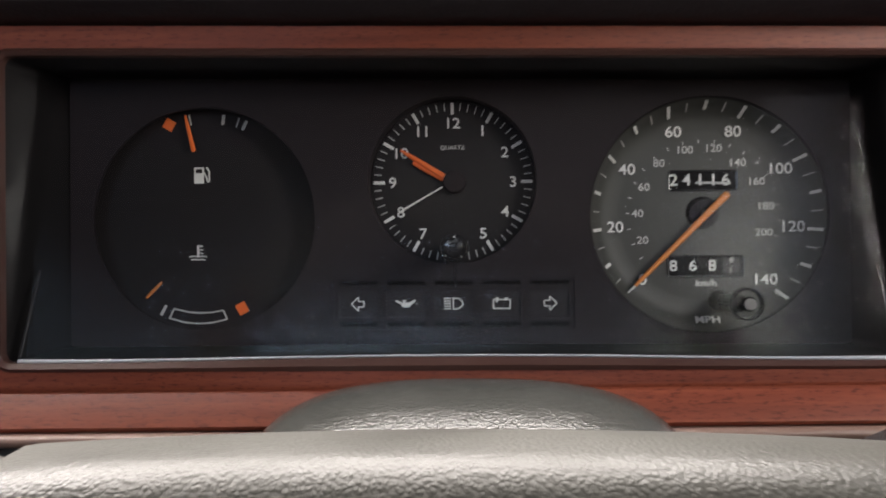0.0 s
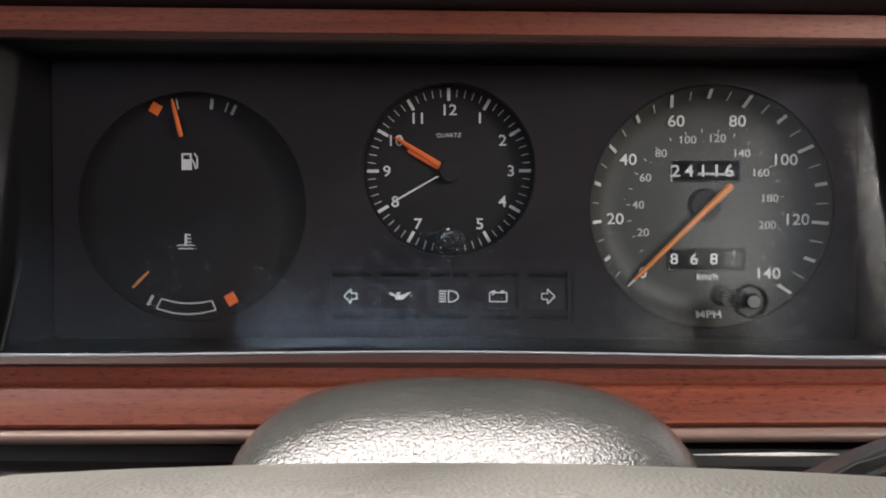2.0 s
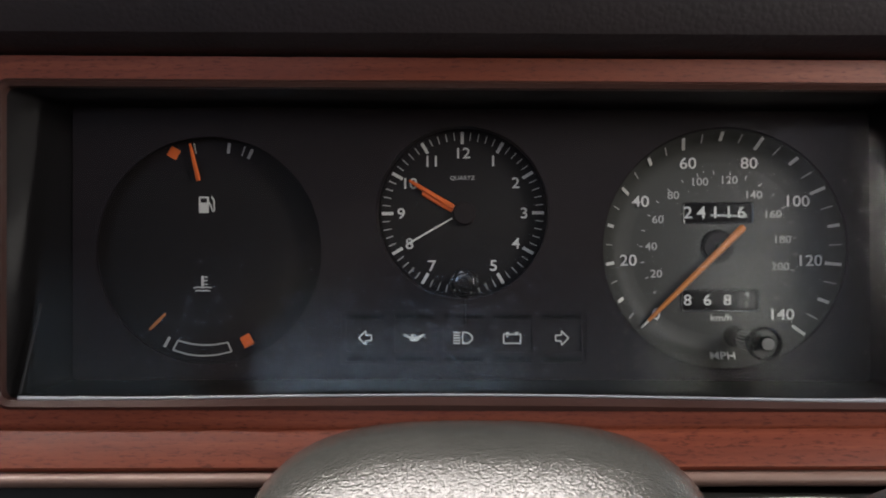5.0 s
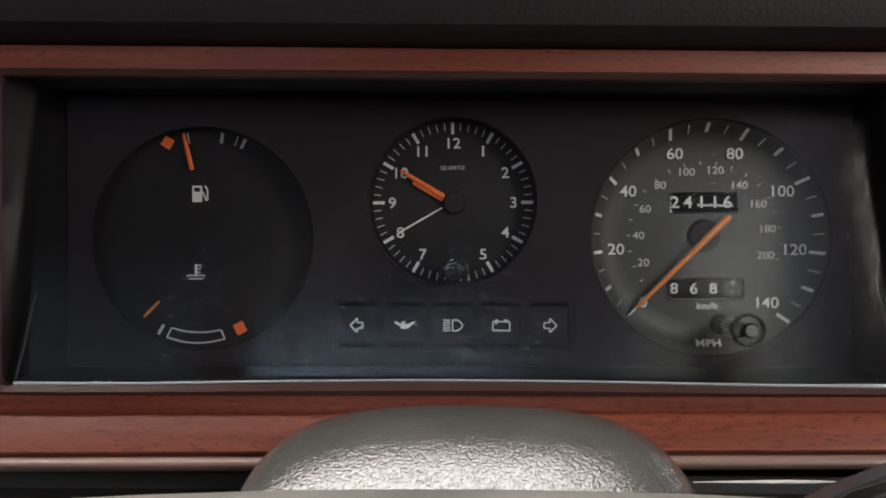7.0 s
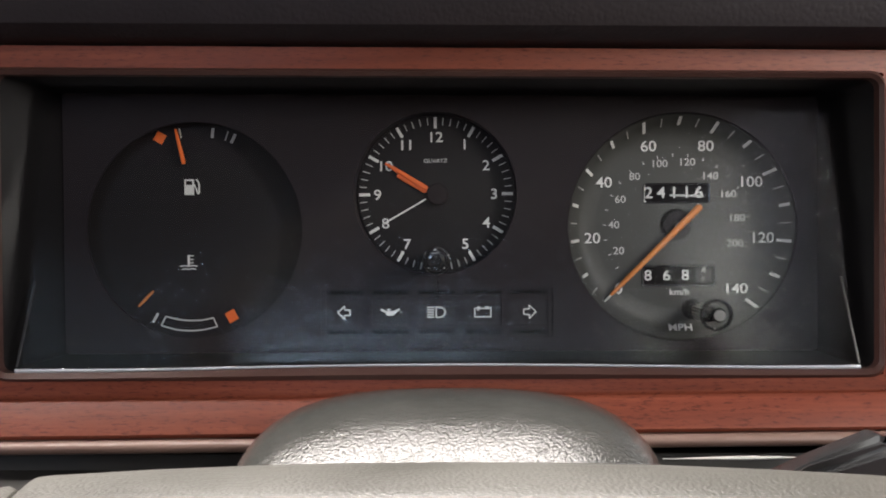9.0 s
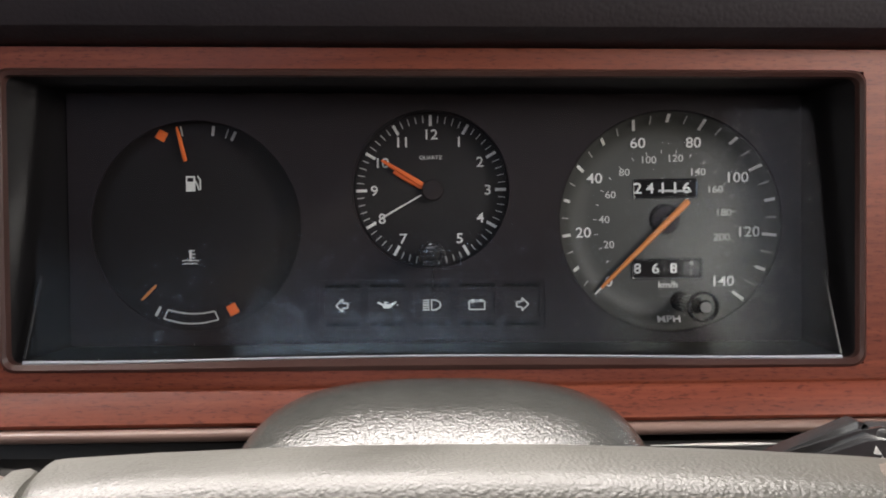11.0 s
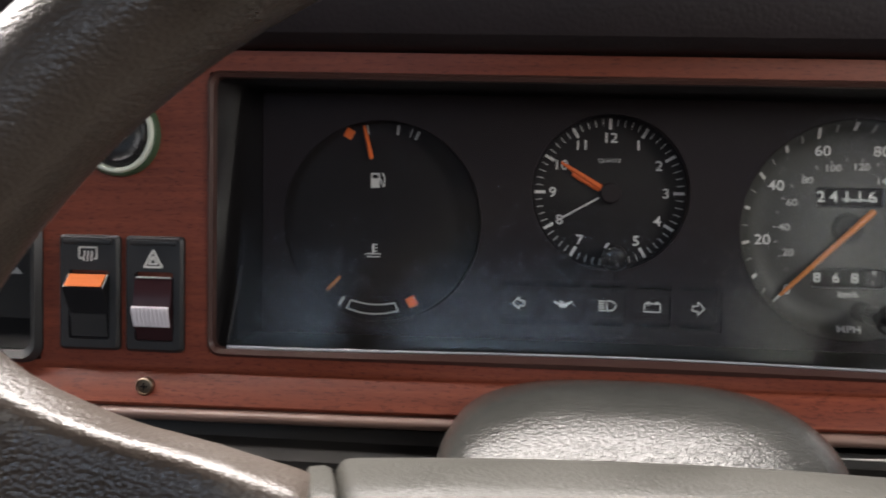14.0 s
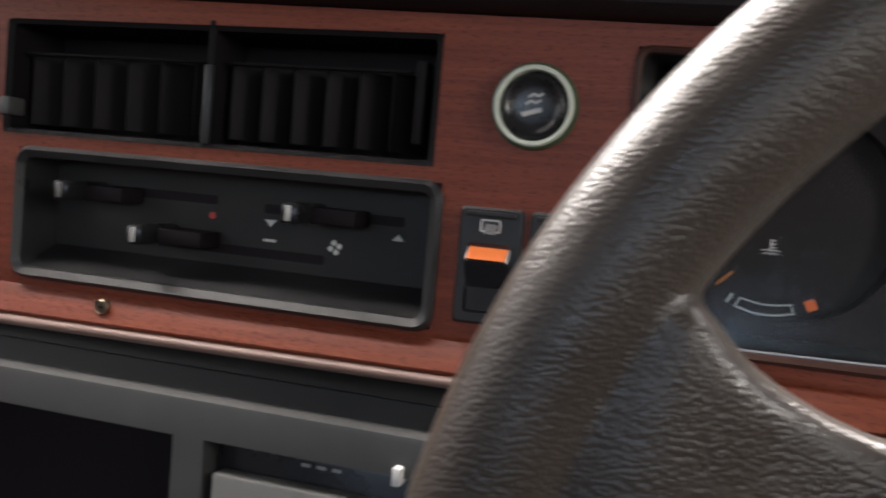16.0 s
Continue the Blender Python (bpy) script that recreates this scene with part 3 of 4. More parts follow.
def counter(name, x0, x1, z0, z1, digits, label, xs):
    f = part(name, frame_ring([(rrect(x0, x1, z0, z1, 0.0012), 0.0012), (rrect(x0, x1, z0, z1, 0.0012), 0.0002), (rrect(x0 + 0.0008, x1 - 0.0008, z0 + 0.0008, z1 - 0.0008, 0.0008), 0.0004),
                               (rrect(x0 + 0.0008, x1 - 0.0008, z0 + 0.0008, z1 - 0.0008, 0.0008), 0.0012)]), GLOSS_BLACK, speedo, label)
    part("window", prism(rrect(x0 + 0.0005, x1 - 0.0005, z0 + 0.0005, z1 - 0.0005, 0.0008), 0.00055, 0.0009), GROOVE, f)
    for d, x in zip(digits, xs):
        w = (x1 - x0) / len(digits)
        if len(digits) == 4:
            part("drum", prism(rrect(x - 0.0030, x + 0.0030, z0 + 0.0012, z1 - 0.0012, 0.0004), 0.00045, 0.00056), BLACK, f)
        text("digit", d, x, (z0 + z1) / 2, 0.0050 if len(digits) == 5 else 0.0046, 0.00042, PRINT, f)
    return f


odo = counter("odometer", 0.0934, 0.1233, -0.0050, 0.0042, "24116", "black odometer window reading 24116", [0.0957, 0.1014, 0.1072, 0.1129, 0.1183])
part("worn_print", prism([(0.1052, -0.0009), (0.1205, -0.0013), (0.1205, -0.0022), (0.1052, -0.0018)], 0.00028, 0.0003), PRINT_DIM, odo, "scuffed streak across the digits")
trip = counter("trip_counter", 0.0926, 0.1256, -0.0426, -0.0330, "868", "black trip counter window", [0.0953, 0.1037, 0.1121])
part("turning_drum", prism(rrect(0.1168, 0.1238, -0.0408, -0.0345, 0.0004), 0.0004, 0.0006), PLATE, trip)
text("digit", "4", 0.1203, -0.0352, 0.0028, 0.00038, PRINT_DIM, trip)
text("digit", "1", 0.1200, -0.0397, 0.0024, 0.00038, PRINT_DIM, trip)
part("hub_disc", lathe([(0.0064, 0.0009), (0.0062, -0.0004), (0.0030, -0.0006)], 0.1086, -0.0150, 32), FACE, speedo, "grey hub disc")
# black disc shifted off-centre: the hub disc's shade painted on the dial
part("hub_shade", lathe([(0.0072, 0.00085), (0.0071, 0.0006), (0.0055, 0.0006)], 0.1080, -0.0146, 32), GROOVE, speedo)
tip, tail = Vector((0.0748, -0.0490)), Vector((0.1180, -0.0064))
dv = (tail - tip).normalized()


def blade(tip, tail, w0, w1, y, t):
    d = (tail - tip).normalized()
    n = Vector((-d.y, d.x))
    loops = []
    for p, w in ((tip, w0), (tip + d * 0.004, w0 * 1.6), (tail - d * 0.001, w1), (tail, w1 * 0.8)):
        loops.append([(p.x + n.x * w / 2, y, p.y + n.y * w / 2), (p.x + n.x * w / 4, y - t, p.y + n.y * w / 4), (p.x - n.x * w / 4, y - t, p.y - n.y * w / 4), (p.x - n.x * w / 2, y, p.y - n.y * w / 2)])
    return loft(loops, (True, True))


part("needle", blade(tip + dv * 0.004, tail, 0.0012, 0.0031, -0.0042, 0.0009), NEEDLE, speedo, "orange tapered needle at zero")
part("needle_tip", blade(tip, tip + dv * 0.005, 0.0007, 0.0012, -0.0042, 0.0007), PRINT, speedo, "white needle tip")
part("spindle", lathe([(0.0016, 0.0006), (0.0016, -0.0042)], 0.1086, -0.0150, 16), BLACK, speedo)
# trip reset knob: a ribbed stem that stands out through the cover
KX, KZ = 0.1150, -0.0530
kb = part("reset_knob", lathe([(0.0046, 0.0010), (0.0045, -0.0010), (0.0034, -0.0030), (0.0030, -0.0120), (0.0033, -0.0125), (0.0034, -0.0260), (0.0031, -0.0285), (0.0028, -0.0290)], KX, KZ, 28), GLOSS_BLACK, speedo, "black ribbed trip reset knob")
part("stem", lathe([(0.0029, -0.0280), (0.0029, -0.0425), (0.0024, -0.0436)], KX, KZ + 0.0010, 20), GLOSS_BLACK, kb)
# end disc in a lighter grey than the stem
part("stem_end", lathe([(0.0024, -0.0430), (0.0023, -0.0440), (0.0010, -0.0441)], KX, KZ + 0.0010, 20), FLAP, kb, "grey end")
for k in range(16):
    a = 2 * math.pi * k / 16
    part("rib", bar((KX + 0.0032 * math.cos(a), KZ + 0.0032 * math.sin(a)), (KX + 0.0038 * math.cos(a), KZ + 0.0038 * math.sin(a)), 0.0005, -0.0130, 0.0125), HEATER, kb)
part("collar", frame_ring([(circle(KX, KZ + 0.0008, 0.0066, 36), -0.0372), (circle(KX, KZ + 0.0008, 0.0064, 36), -0.0405), (circle(KX, KZ + 0.0008, 0.0057, 36), -0.0410), (circle(KX, KZ + 0.0008, 0.0054, 36), -0.0372)]), STALK, kb, "glossy moulded collar")

# -- clock --
clock = part("clock", lathe([(0.0360, 0.0016), (0.0358, 0.0008), (0.0352, 0.0007), (0.020, 0.0007), (0.004, 0.0007)], CKX, CKZ, 64), GAUGE, cluster, "round black quartz clock")
for k in range(60):
    a = radians(90 - 6 * k)
    if k == 30:
        continue
    if k % 5 == 0:
        tick(CKX, CKZ, a, 0.0300, 0.0351, 0.00135, 0.0006, PRINT, clock)
    else:
        tick(CKX, CKZ, a, 0.0316, 0.0349, 0.0004, 0.0006, PRINT_DIM, clock)
for k in range(1, 13):
    a = radians(90 - 30 * k)
    text("numeral", str(k), CKX + 0.0266 * math.cos(a), CKZ + 0.0261 * math.sin(a) - 0.0003, 0.0046, 0.0006, PRINT, clock)
text("lettering", "QUARTZ", -0.0008, 0.0153, 0.0017, 0.0006, PRINT_DIM, clock)
part("minute_hand", blade(Vector((-0.0236, 0.0142)), Vector((-0.0045, 0.0024)), 0.0011, 0.0026, -0.0016, 0.0005), ORANGE, clock, "broad orange minute hand")
part("hour_hand", blade(Vector((-0.0182, 0.0088)), Vector((-0.0048, 0.0016)), 0.0014, 0.0028, -0.0008, 0.0005), ORANGE, clock, "orange hour hand")
part("second_hand", blade(Vector((-0.0245, -0.0132)), Vector((-0.0052, -0.0022)), 0.00055, 0.0006, -0.0024, 0.0003), PRINT, clock, "thin white second hand")
part("spindle_cap", lathe([(0.0050, 0.0004), (0.0050, -0.0026), (0.0044, -0.0032), (0.002, -0.0033)], 0.0, 0.0, 32), DEEP, clock, "black spindle cap")
ck = part("setting_knob", lathe([(0.0040, 0.0006), (0.0040, -0.0200), (0.0043, -0.0205), (0.0043, -0.0350), (0.0038, -0.0362), (0.0022, -0.0364), (0.0018, -0.0356)], 0.0004, -0.0292, 28), KNOB_CLEAR, clock, "smoky clear setting knob")
part("collar", frame_ring([(circle(0.0004, -0.0292, 0.0060, 32), -0.0325), (circle(0.0004, -0.0292, 0.0058, 32), -0.0350), (circle(0.0004, -0.0292, 0.0050, 32), -0.0352), (circle(0.0004, -0.0292, 0.0048, 32), -0.0325)]), KNOB_CLEAR, ck)
part("guide", bar((0.0008, -0.0355), (0.0010, -0.0450), 0.0008, -0.0330, 0.0005), KNOB_CLEAR, ck)

# -- fuel and temperature gauge --
GX, GZ = -0.1120, -0.0155
gauge = part("twin_gauge", lathe([(0.0500, 0.0016), (0.0498, 0.0008), (0.0490, 0.0007), (0.02, 0.0007), (0.004, 0.0007)], GX, GZ, 64), GAUGE, cluster, "round black fuel and temperature gauge")


def arc_window(a0, a1, r0, r1):
    pts = [(GX + r1 * math.cos(radians(a0 + (a1 - a0) * k / 20)), GZ + r1 * math.sin(radians(a0 + (a1 - a0) * k / 20))) for k in range(21)]
    pts += [(GX + r0 * math.cos(radians(a1 - (a1 - a0) * k / 20)), GZ + r0 * math.sin(radians(a1 - (a1 - a0) * k / 20))) for k in range(21)]
    return pts


part("scale_window", prism(arc_window(55, 126, 0.0360, 0.0486), 0.00055, 0.0009), SCALE, gauge)
part("scale_window", prism(arc_window(-128, -58, 0.0360, 0.0486), 0.00055, 0.0009), SCALE, gauge)
part("reserve_mark", bar((-0.1285, 0.0252), (-0.1262, 0.0292), 0.0046, 0.0004), ORANGE, gauge, "orange reserve mark")
for p, q, w in (((-0.1174, 0.0268), (-0.1184, 0.0314), 0.0006), ((-0.1032, 0.0268), (-0.1027, 0.0313), 0.0013), ((-0.0972, 0.0256), (-0.0957, 0.0298), 0.0005), ((-0.0944, 0.0244), (-0.0924, 0.0285), 0.0013)):
    part("mark", bar(p, q, w, 0.0004), PRINT_DIM, gauge)
part("mark", bar((-0.1316, -0.0578), (-0.1292, -0.0535), 0.0012, 0.0004), PRINT_DIM, gauge)
part("hot_mark", bar((-0.0962, -0.0528), (-0.0938, -0.0572), 0.0046, 0.0004), ORANGE, gauge, "orange hot mark")
band = [(-0.1256, -0.0550), (-0.1195, -0.0565), (-0.1145, -0.0570), (-0.1090, -0.0568), (-0.1035, -0.0558), (-0.1018, -0.0598), (-0.1085, -0.0613), (-0.1145, -0.0617), (-0.1205, -0.0612), (-0.1278, -0.0592)]
part("normal_band", strokes(band, 0.0006, 0.0004, True), PRINT_DIM, gauge, "white outlined normal range")
part("fuel_needle", blade(Vector((-0.1194, 0.0309)), Vector((-0.1156, 0.0148)), 0.0011, 0.0021, -0.0022, 0.0006), ORANGE, gauge, "orange fuel needle just above reserve")
part("temperature_needle", blade(Vector((-0.1372, -0.0500)), Vector((-0.1302, -0.0430)), 0.0009, 0.0011, -0.0022, 0.0005), NEEDLE, gauge, "orange temperature needle at cold")
# fuel pump symbol
px, pz = -0.1137, 0.0044
pump = prism([(px - 0.0026, pz - 0.0036), (px + 0.0018, pz - 0.0036), (px + 0.0018, pz + 0.0036), (px - 0.0026, pz + 0.0036)], 0.0004, 0.0006)
strokes([(px + 0.0018, pz + 0.0012), (px + 0.0030, pz - 0.0010), (px + 0.0034, pz - 0.0028), (px + 0.0042, pz - 0.0028), (px + 0.0042, pz + 0.0018), (px + 0.0030, pz + 0.0036)], 0.0006, 0.0006, bm=pump)
part("fuel_symbol", pump, PRINT, gauge)
part("fuel_symbol_window", prism([(px - 0.0018, pz + 0.0010), (px + 0.0010, pz + 0.0010), (px + 0.0010, pz + 0.0028), (px - 0.0018, pz + 0.0028)], 0.00025, 0.0005), FACE, gauge)
tx, tz = -0.1147, -0.0308
therm = strokes([(tx, tz + 0.0040), (tx, tz - 0.0012)], 0.0010, 0.0006)
for d in (0.0036, 0.0020, 0.0004):
    bar((tx, tz + d), (tx + 0.0022, tz + d), 0.0005, 0.0006, bm=therm)
for d, w in ((-0.0012, 0.0040), (-0.0026, 0.0032)):
    strokes([(tx - w, tz + d), (tx - w / 2, tz + d + 0.0004), (tx, tz + d), (tx + w / 2, tz + d + 0.0004), (tx + w, tz + d)], 0.0005, 0.0006, bm=therm)
part("temperature_symbol", therm, PRINT, gauge)

# -- warning lamps --
row = part("warning_lamps", frame_ring([(rrect(-0.0530, 0.0519, LAMP_Z - 0.0118, LAMP_Z + 0.0118, 0.001), PLATE_Y), (rrect(-0.0530, 0.0519, LAMP_Z - 0.0118, LAMP_Z + 0.0118, 0.001), PLATE_Y - 0.0007),
                                      (rrect(-0.0522, 0.0511, LAMP_Z - 0.0110, LAMP_Z + 0.0110, 0.001), PLATE_Y - 0.0007), (rrect(-0.0522, 0.0511, LAMP_Z - 0.0110, LAMP_Z + 0.0110, 0.001), PLATE_Y)]), FACE, cluster, "row of five unlit warning lamps")


def symbol(kind, x, z, y):
    w = 0.0005
    if kind in ("left", "right"):
        s = -1 if kind == "left" else 1
        return strokes([(x + s * dx, z + dz) for dx, dz in ((-0.0024, 0.0012), (0.0, 0.0012), (0.0, 0.0030), (0.0030, 0.0), (0.0, -0.0030), (0.0, -0.0012), (-0.0024, -0.0012))], w, y, True)
    if kind == "oil":
        bm = prism([(x - 0.0022, z + 0.0006), (x - 0.0018, z - 0.0014), (x + 0.0012, z - 0.0014), (x + 0.0044, z + 0.0014), (x + 0.0040, z + 0.0018), (x + 0.0012, z + 0.0006)], y - 0.0003, y)
        strokes([(x - 0.0008, z + 0.0006), (x - 0.0008, z + 0.0014)], w * 1.6, y, bm=bm)
        strokes([(x - 0.0016, z + 0.0014), (x + 0.0002, z + 0.0014)], w, y, bm=bm)
        strokes([(x - 0.0020, z + 0.0002), (x - 0.0044, z + 0.0014)], w * 1.7, y, bm=bm)
        return strokes([(x + 0.0047, z + 0.0004), (x + 0.0047, z - 0.0002)], w, y, bm=bm)
    if kind == "beam":
        bm = strokes([(x - 0.0002, z - 0.0024), (x - 0.0002, z + 0.0024), (x + 0.0020, z + 0.0022), (x + 0.0036, z + 0.0010), (x + 0.0040, z), (x + 0.0036, z - 0.0010), (x + 0.0020, z - 0.0022)], w, y, True)
        for k in range(5):
            bar((x - 0.0042, z - 0.0022 + 0.0011 * k), (x - 0.0012, z - 0.0022 + 0.0011 * k), w, y, bm=bm)
        return bm
    bm = strokes([(x - 0.0036, z - 0.0022), (x + 0.0036, z - 0.0022), (x + 0.0036, z + 0.0016), (x - 0.0036, z + 0.0016)], w, y, True)
    bar((x - 0.0026, z + 0.0022), (x - 0.0012, z + 0.0022), w * 1.3, y, bm=bm)
    bar((x + 0.0012, z + 0.0022), (x + 0.0026, z + 0.0022), w * 1.3, y, bm=bm)
    bar((x - 0.0026, z + 0.0008), (x - 0.0016, z + 0.0008), w, y, bm=bm)
    return bm


for k, kind in enumerate(("left", "oil", "beam", "battery", "right")):
    x = LAMP_X + LAMP_STEP * k
    part("lamp_window", prism(rrect(x - 0.0083, x + 0.0083, LAMP_Z - 0.0058, LAMP_Z + 0.0058, 0.0006), PLATE_Y + 0.0013, PLATE_Y + 0.0020), SMOKE, row)
    for d in (-0.0089, 0.0089):
        part("lamp_slot", prism(rrect(x - 0.0083, x + 0.0083, LAMP_Z + d - 0.0010, LAMP_Z + d + 0.0010, 0.0003), PLATE_Y + 0.0012, PLATE_Y + 0.0018), GROOVE, row)
    part("lamp_symbol", symbol(kind, x, LAMP_Z, PLATE_Y + 0.0012), PRINT, row)

# ---- steering wheel ----
HX, HY, HZ, TILT, RR, RT = 0.0052, -0.2711, -0.1214, radians(3.9), 0.1881, 0.0148
wheel = thing("steering_wheel", (HX, HY + 0.05, HZ), "taupe grained vinyl steering wheel with a broad hub pad", "steering wheel")
U, V, N = Vector((1, 0, 0)), Vector((0, math.sin(TILT), math.cos(TILT))), Vector((0, -math.cos(TILT), math.sin(TILT)))
C = Vector((HX, HY, HZ))


def rim():
    loops = []
    for k in range(160):
        a = 2 * math.pi * k / 160
        e = U * math.cos(a) + V * math.sin(a)
        ring = []
        for i in range(28):
            b = 2 * math.pi * i / 28
            dent = 1 + 0.05 * math.cos(2 * b) - (0.10 if math.cos(b) < 0 else 0) * math.cos(b) ** 2
            face = math.copysign(abs(math.sin(b)) ** (0.74 if b < math.pi else 1), math.sin(b))
            ring.append(C + e * (RR + (RT + 0.0006) * dent * math.cos(b)) + N * (RT * (1.16 if b < math.pi else 1.24) * face - 0.003))
        loops.append(ring)
    return loft(loops + loops[:1])


def spoke(s, bm):
    """A broad spoke that flares into the rim and dips to the hub; s: -1 left, 1 right."""
    # x, front depth, thickness and top height from the rim's core to the hub
    top = [(-0.1640, -0.2690, 0.012, -0.0400), (-0.1580, -0.2710, 0.014, -0.0345), (-0.1525, -0.2735, 0.017, -0.0310), (-0.1480, -0.2750, 0.019, -0.0302),
           (-0.1435, -0.2760, 0.020, -0.0322), (-0.1400, -0.2755, 0.021, -0.0354), (-0.1370, -0.2745, 0.021, -0.0386), (-0.1330, -0.2728, 0.023, -0.0426),
           (-0.1270, -0.2700, 0.024, -0.0462), (-0.1190, -0.2680, 0.026, -0.0498),
           (-0.1120, -0.2670, 0.027, -0.0521), (-0.1034, -0.2665, 0.027, -0.0540), (-0.0950, -0.2660, 0.027, -0.0560), (-0.0880, -0.2655, 0.027, -0.0580),
           (-0.0820, -0.2640, 0.029, -0.0606), (-0.0760, -0.2620, 0.028, -0.0630), (-0.0700, -0.2610, 0.026, -0.0690)]
    loops = []
    for k, (x, y, th, z) in enumerate(top):
        f = k / (len(top) - 1)
        zb = -0.200 + 0.04 * f

        def x_at(zz):
            bend = math.sqrt(RR ** 2 - (zz - HZ) ** 2) - math.sqrt(RR ** 2 - (z - HZ) ** 2)
            xx = x - bend * (1 - f) ** 1.5
            return 2 * HX - xx if s > 0 else xx

        def forward(zz):
            return (zz - z) * (math.sin(TILT) * (1 - f) + 0.13 * f)

        e = 0.0036 + 0.0008 * max(0, 1 - k / 4)
        fall = 0.0040 * min(1, max(0, (x + 0.1400) / 0.025))
        sec = [(y + e - e * math.cos(q), z - 0.0012 - e + e * math.sin(q)) for q in [math.pi / 2 * i / 4 for i in range(5)]]
        sec += [(y + th * 0.5, z - 0.0003 - fall * 0.5), (y + th * 0.85, z - 0.0010 - fall * 0.85), (y + th, z - 0.005 - fall), (y + th, zb)]
        sec += [(y + forward(zb + (z - 0.006 - zb) * d), zb + (z - 0.006 - zb) * d) for d in (0.0, 0.15, 0.3, 0.5, 0.7, 0.85)]
        loops.append([(x_at(zz), yy, zz) for yy, zz in sec])
    return loft(loops, (True, True), bm=bm)


def moulded(bm, voxel, rounds):
    """Fuse closed solids into one skin with soft fillets, as foam is moulded over the armature."""
    bmesh.ops.recalc_face_normals(bm, faces=bm.faces)
    me = bpy.data.meshes.new("armature")
    bm.to_mesh(me)
    bm.free()
    tmp = new("armature", me)
    rm = tmp.modifiers.new("fuse", "REMESH")
    rm.mode, rm.voxel_size = "VOXEL", voxel
    sm = tmp.modifiers.new("soften", "SMOOTH")
    sm.factor, sm.iterations = 0.5, rounds
    bpy.context.view_layer.update()
    out = bpy.data.meshes.new_from_object(tmp.evaluated_get(bpy.context.evaluated_depsgraph_get()))
    bpy.data.objects.remove(tmp)
    bpy.data.meshes.remove(me)
    skin = bmesh.new()
    skin.from_mesh(out)
    bpy.data.meshes.remove(out)
    return skin


core = rim()
for s in (-1, 1):
    spoke(s, core)
part("rim", moulded(core, 0.0012, 20), WHEEL, wheel, "thick grained rim and spokes moulded in one, worn shiny on top")


def hub_profile():
    prof = [(-0.2250, -0.160), (-0.2250, -0.0700)]
    prof += [(-0.2330 + 0.0080 * math.cos(a), -0.0687 + 0.0080 * math.sin(a)) for a in [math.pi / 2 * k / 6 for k in range(7)]]
    prof += [(-0.2440, -0.0596), (-0.2520, -0.0594)]
    prof += [(-0.2550 + 0.0120 * -math.sin(a), -0.0715 + 0.0120 * math.cos(a)) for a in [math.pi / 2 * k / 10 for k in range(11)]]
    return prof + [(-0.2710, -0.110), (-0.2770, -0.160)]


def hub_skin(steps):
    """The pad's profile drawn along x, pulled in by s at each step."""
    loops = []
    for x, s in steps:
        drop = 0.0018 + 0.0026 * ((x - 0.010) / 0.08) ** 2
        loops.append([(x, y + s * (1 if y < -0.248 else -1), z - s - (drop if z > -0.15 else 0)) for y, z in hub_profile()])
        if x < -0.06:
            loops[-1] = [(px - 0.30 * (py + 0.230), py, pz) for px, py, pz in loops[-1]]
    return loft(loops, (True, True))


PAD_STEPS = ((-0.0745, 0.0034), (-0.0742, 0.0020), (-0.0734, 0.0009), (-0.0720, 0.0002), (-0.0695, 0.0),
             (-0.05, 0.0), (-0.03, 0.0), (-0.01, 0.0), (0.01, 0.0), (0.03, 0.0), (0.05, 0.0), (0.07, 0.0), (0.09, 0.0), (0.110, 0.0), (0.130, 0.0), (0.1420, 0.0008), (0.1460, 0.0030))
part("hub_seam", hub_skin([(-0.0822, 0.0050), (-0.0817, 0.0026), (-0.0806, 0.0014), (-0.0770, 0.0012), (-0.0755, 0.0018), (-0.0746, 0.0034), (-0.0735, 0.0040)]), HUB, wheel, "narrow welt between pad and spoke")
part("hub_pad", hub_skin(PAD_STEPS), HUB, wheel, "soft grained hub pad")
part("column", lathe([(0.026, -0.21), (0.026, -0.10), (0.02, -0.06)], HX, -0.135, 24), BLACK, wheel)

# ---- steering column shroud ----
cowl = thing("column_shroud", (0.006, -0.12, -0.20), "grey grained plastic shroud over the steering column", "column shroud")


def shell(upper):
    loops = []
    for k in range(31):
        y = -0.040 - 0.165 * k / 30
        f = k / 30
        w = 0.0765 * (1.0 if f <= 0.35 else (1 - 0.25 * ((f - 0.35) / 0.65) ** 2))
        ztop = -0.0752 - (y + 0.093) ** 2 / (0.115 if y < -0.093 else 0.40)
        ring = []
        for i in range(65):
            f2 = abs(i - 32) / 32
            a = math.pi / 2 + math.copysign(math.pi / 2 * (1 - (1 - f2) ** 2), i - 32)
            c, s = math.cos(a), math.sin(a)
            top, side = -0.175 + (ztop + 0.175) * abs(s) ** 0.24, 0.0060 + w * math.copysign(abs(c) ** 0.78, c)
            ring.append((side, y, top if upper else -0.1765 - 0.035 * abs(s) ** 0.5))
        loops.append(ring)
    return loft(loops, (True, True), closed=True)


part("upper_shell", shell(True), SHROUD, cowl, "domed upper shell with a worn sheen")
part("lower_shell", shell(False), SHROUD, cowl)

# ---- column stalk ----
stalk = thing("column_stalk", (0.09, -0.11, -0.12), "black angular column stalk with white markings", "stalk lever")
lever = prism([(0.090, -0.1130), (0.124, -0.0965), (0.1480, -0.0868), (0.1505, -0.0872), (0.1545, -0.0905), (0.200, -0.0955), (0.205, -0.118), (0.120, -0.122)], -0.1000, -0.0880)
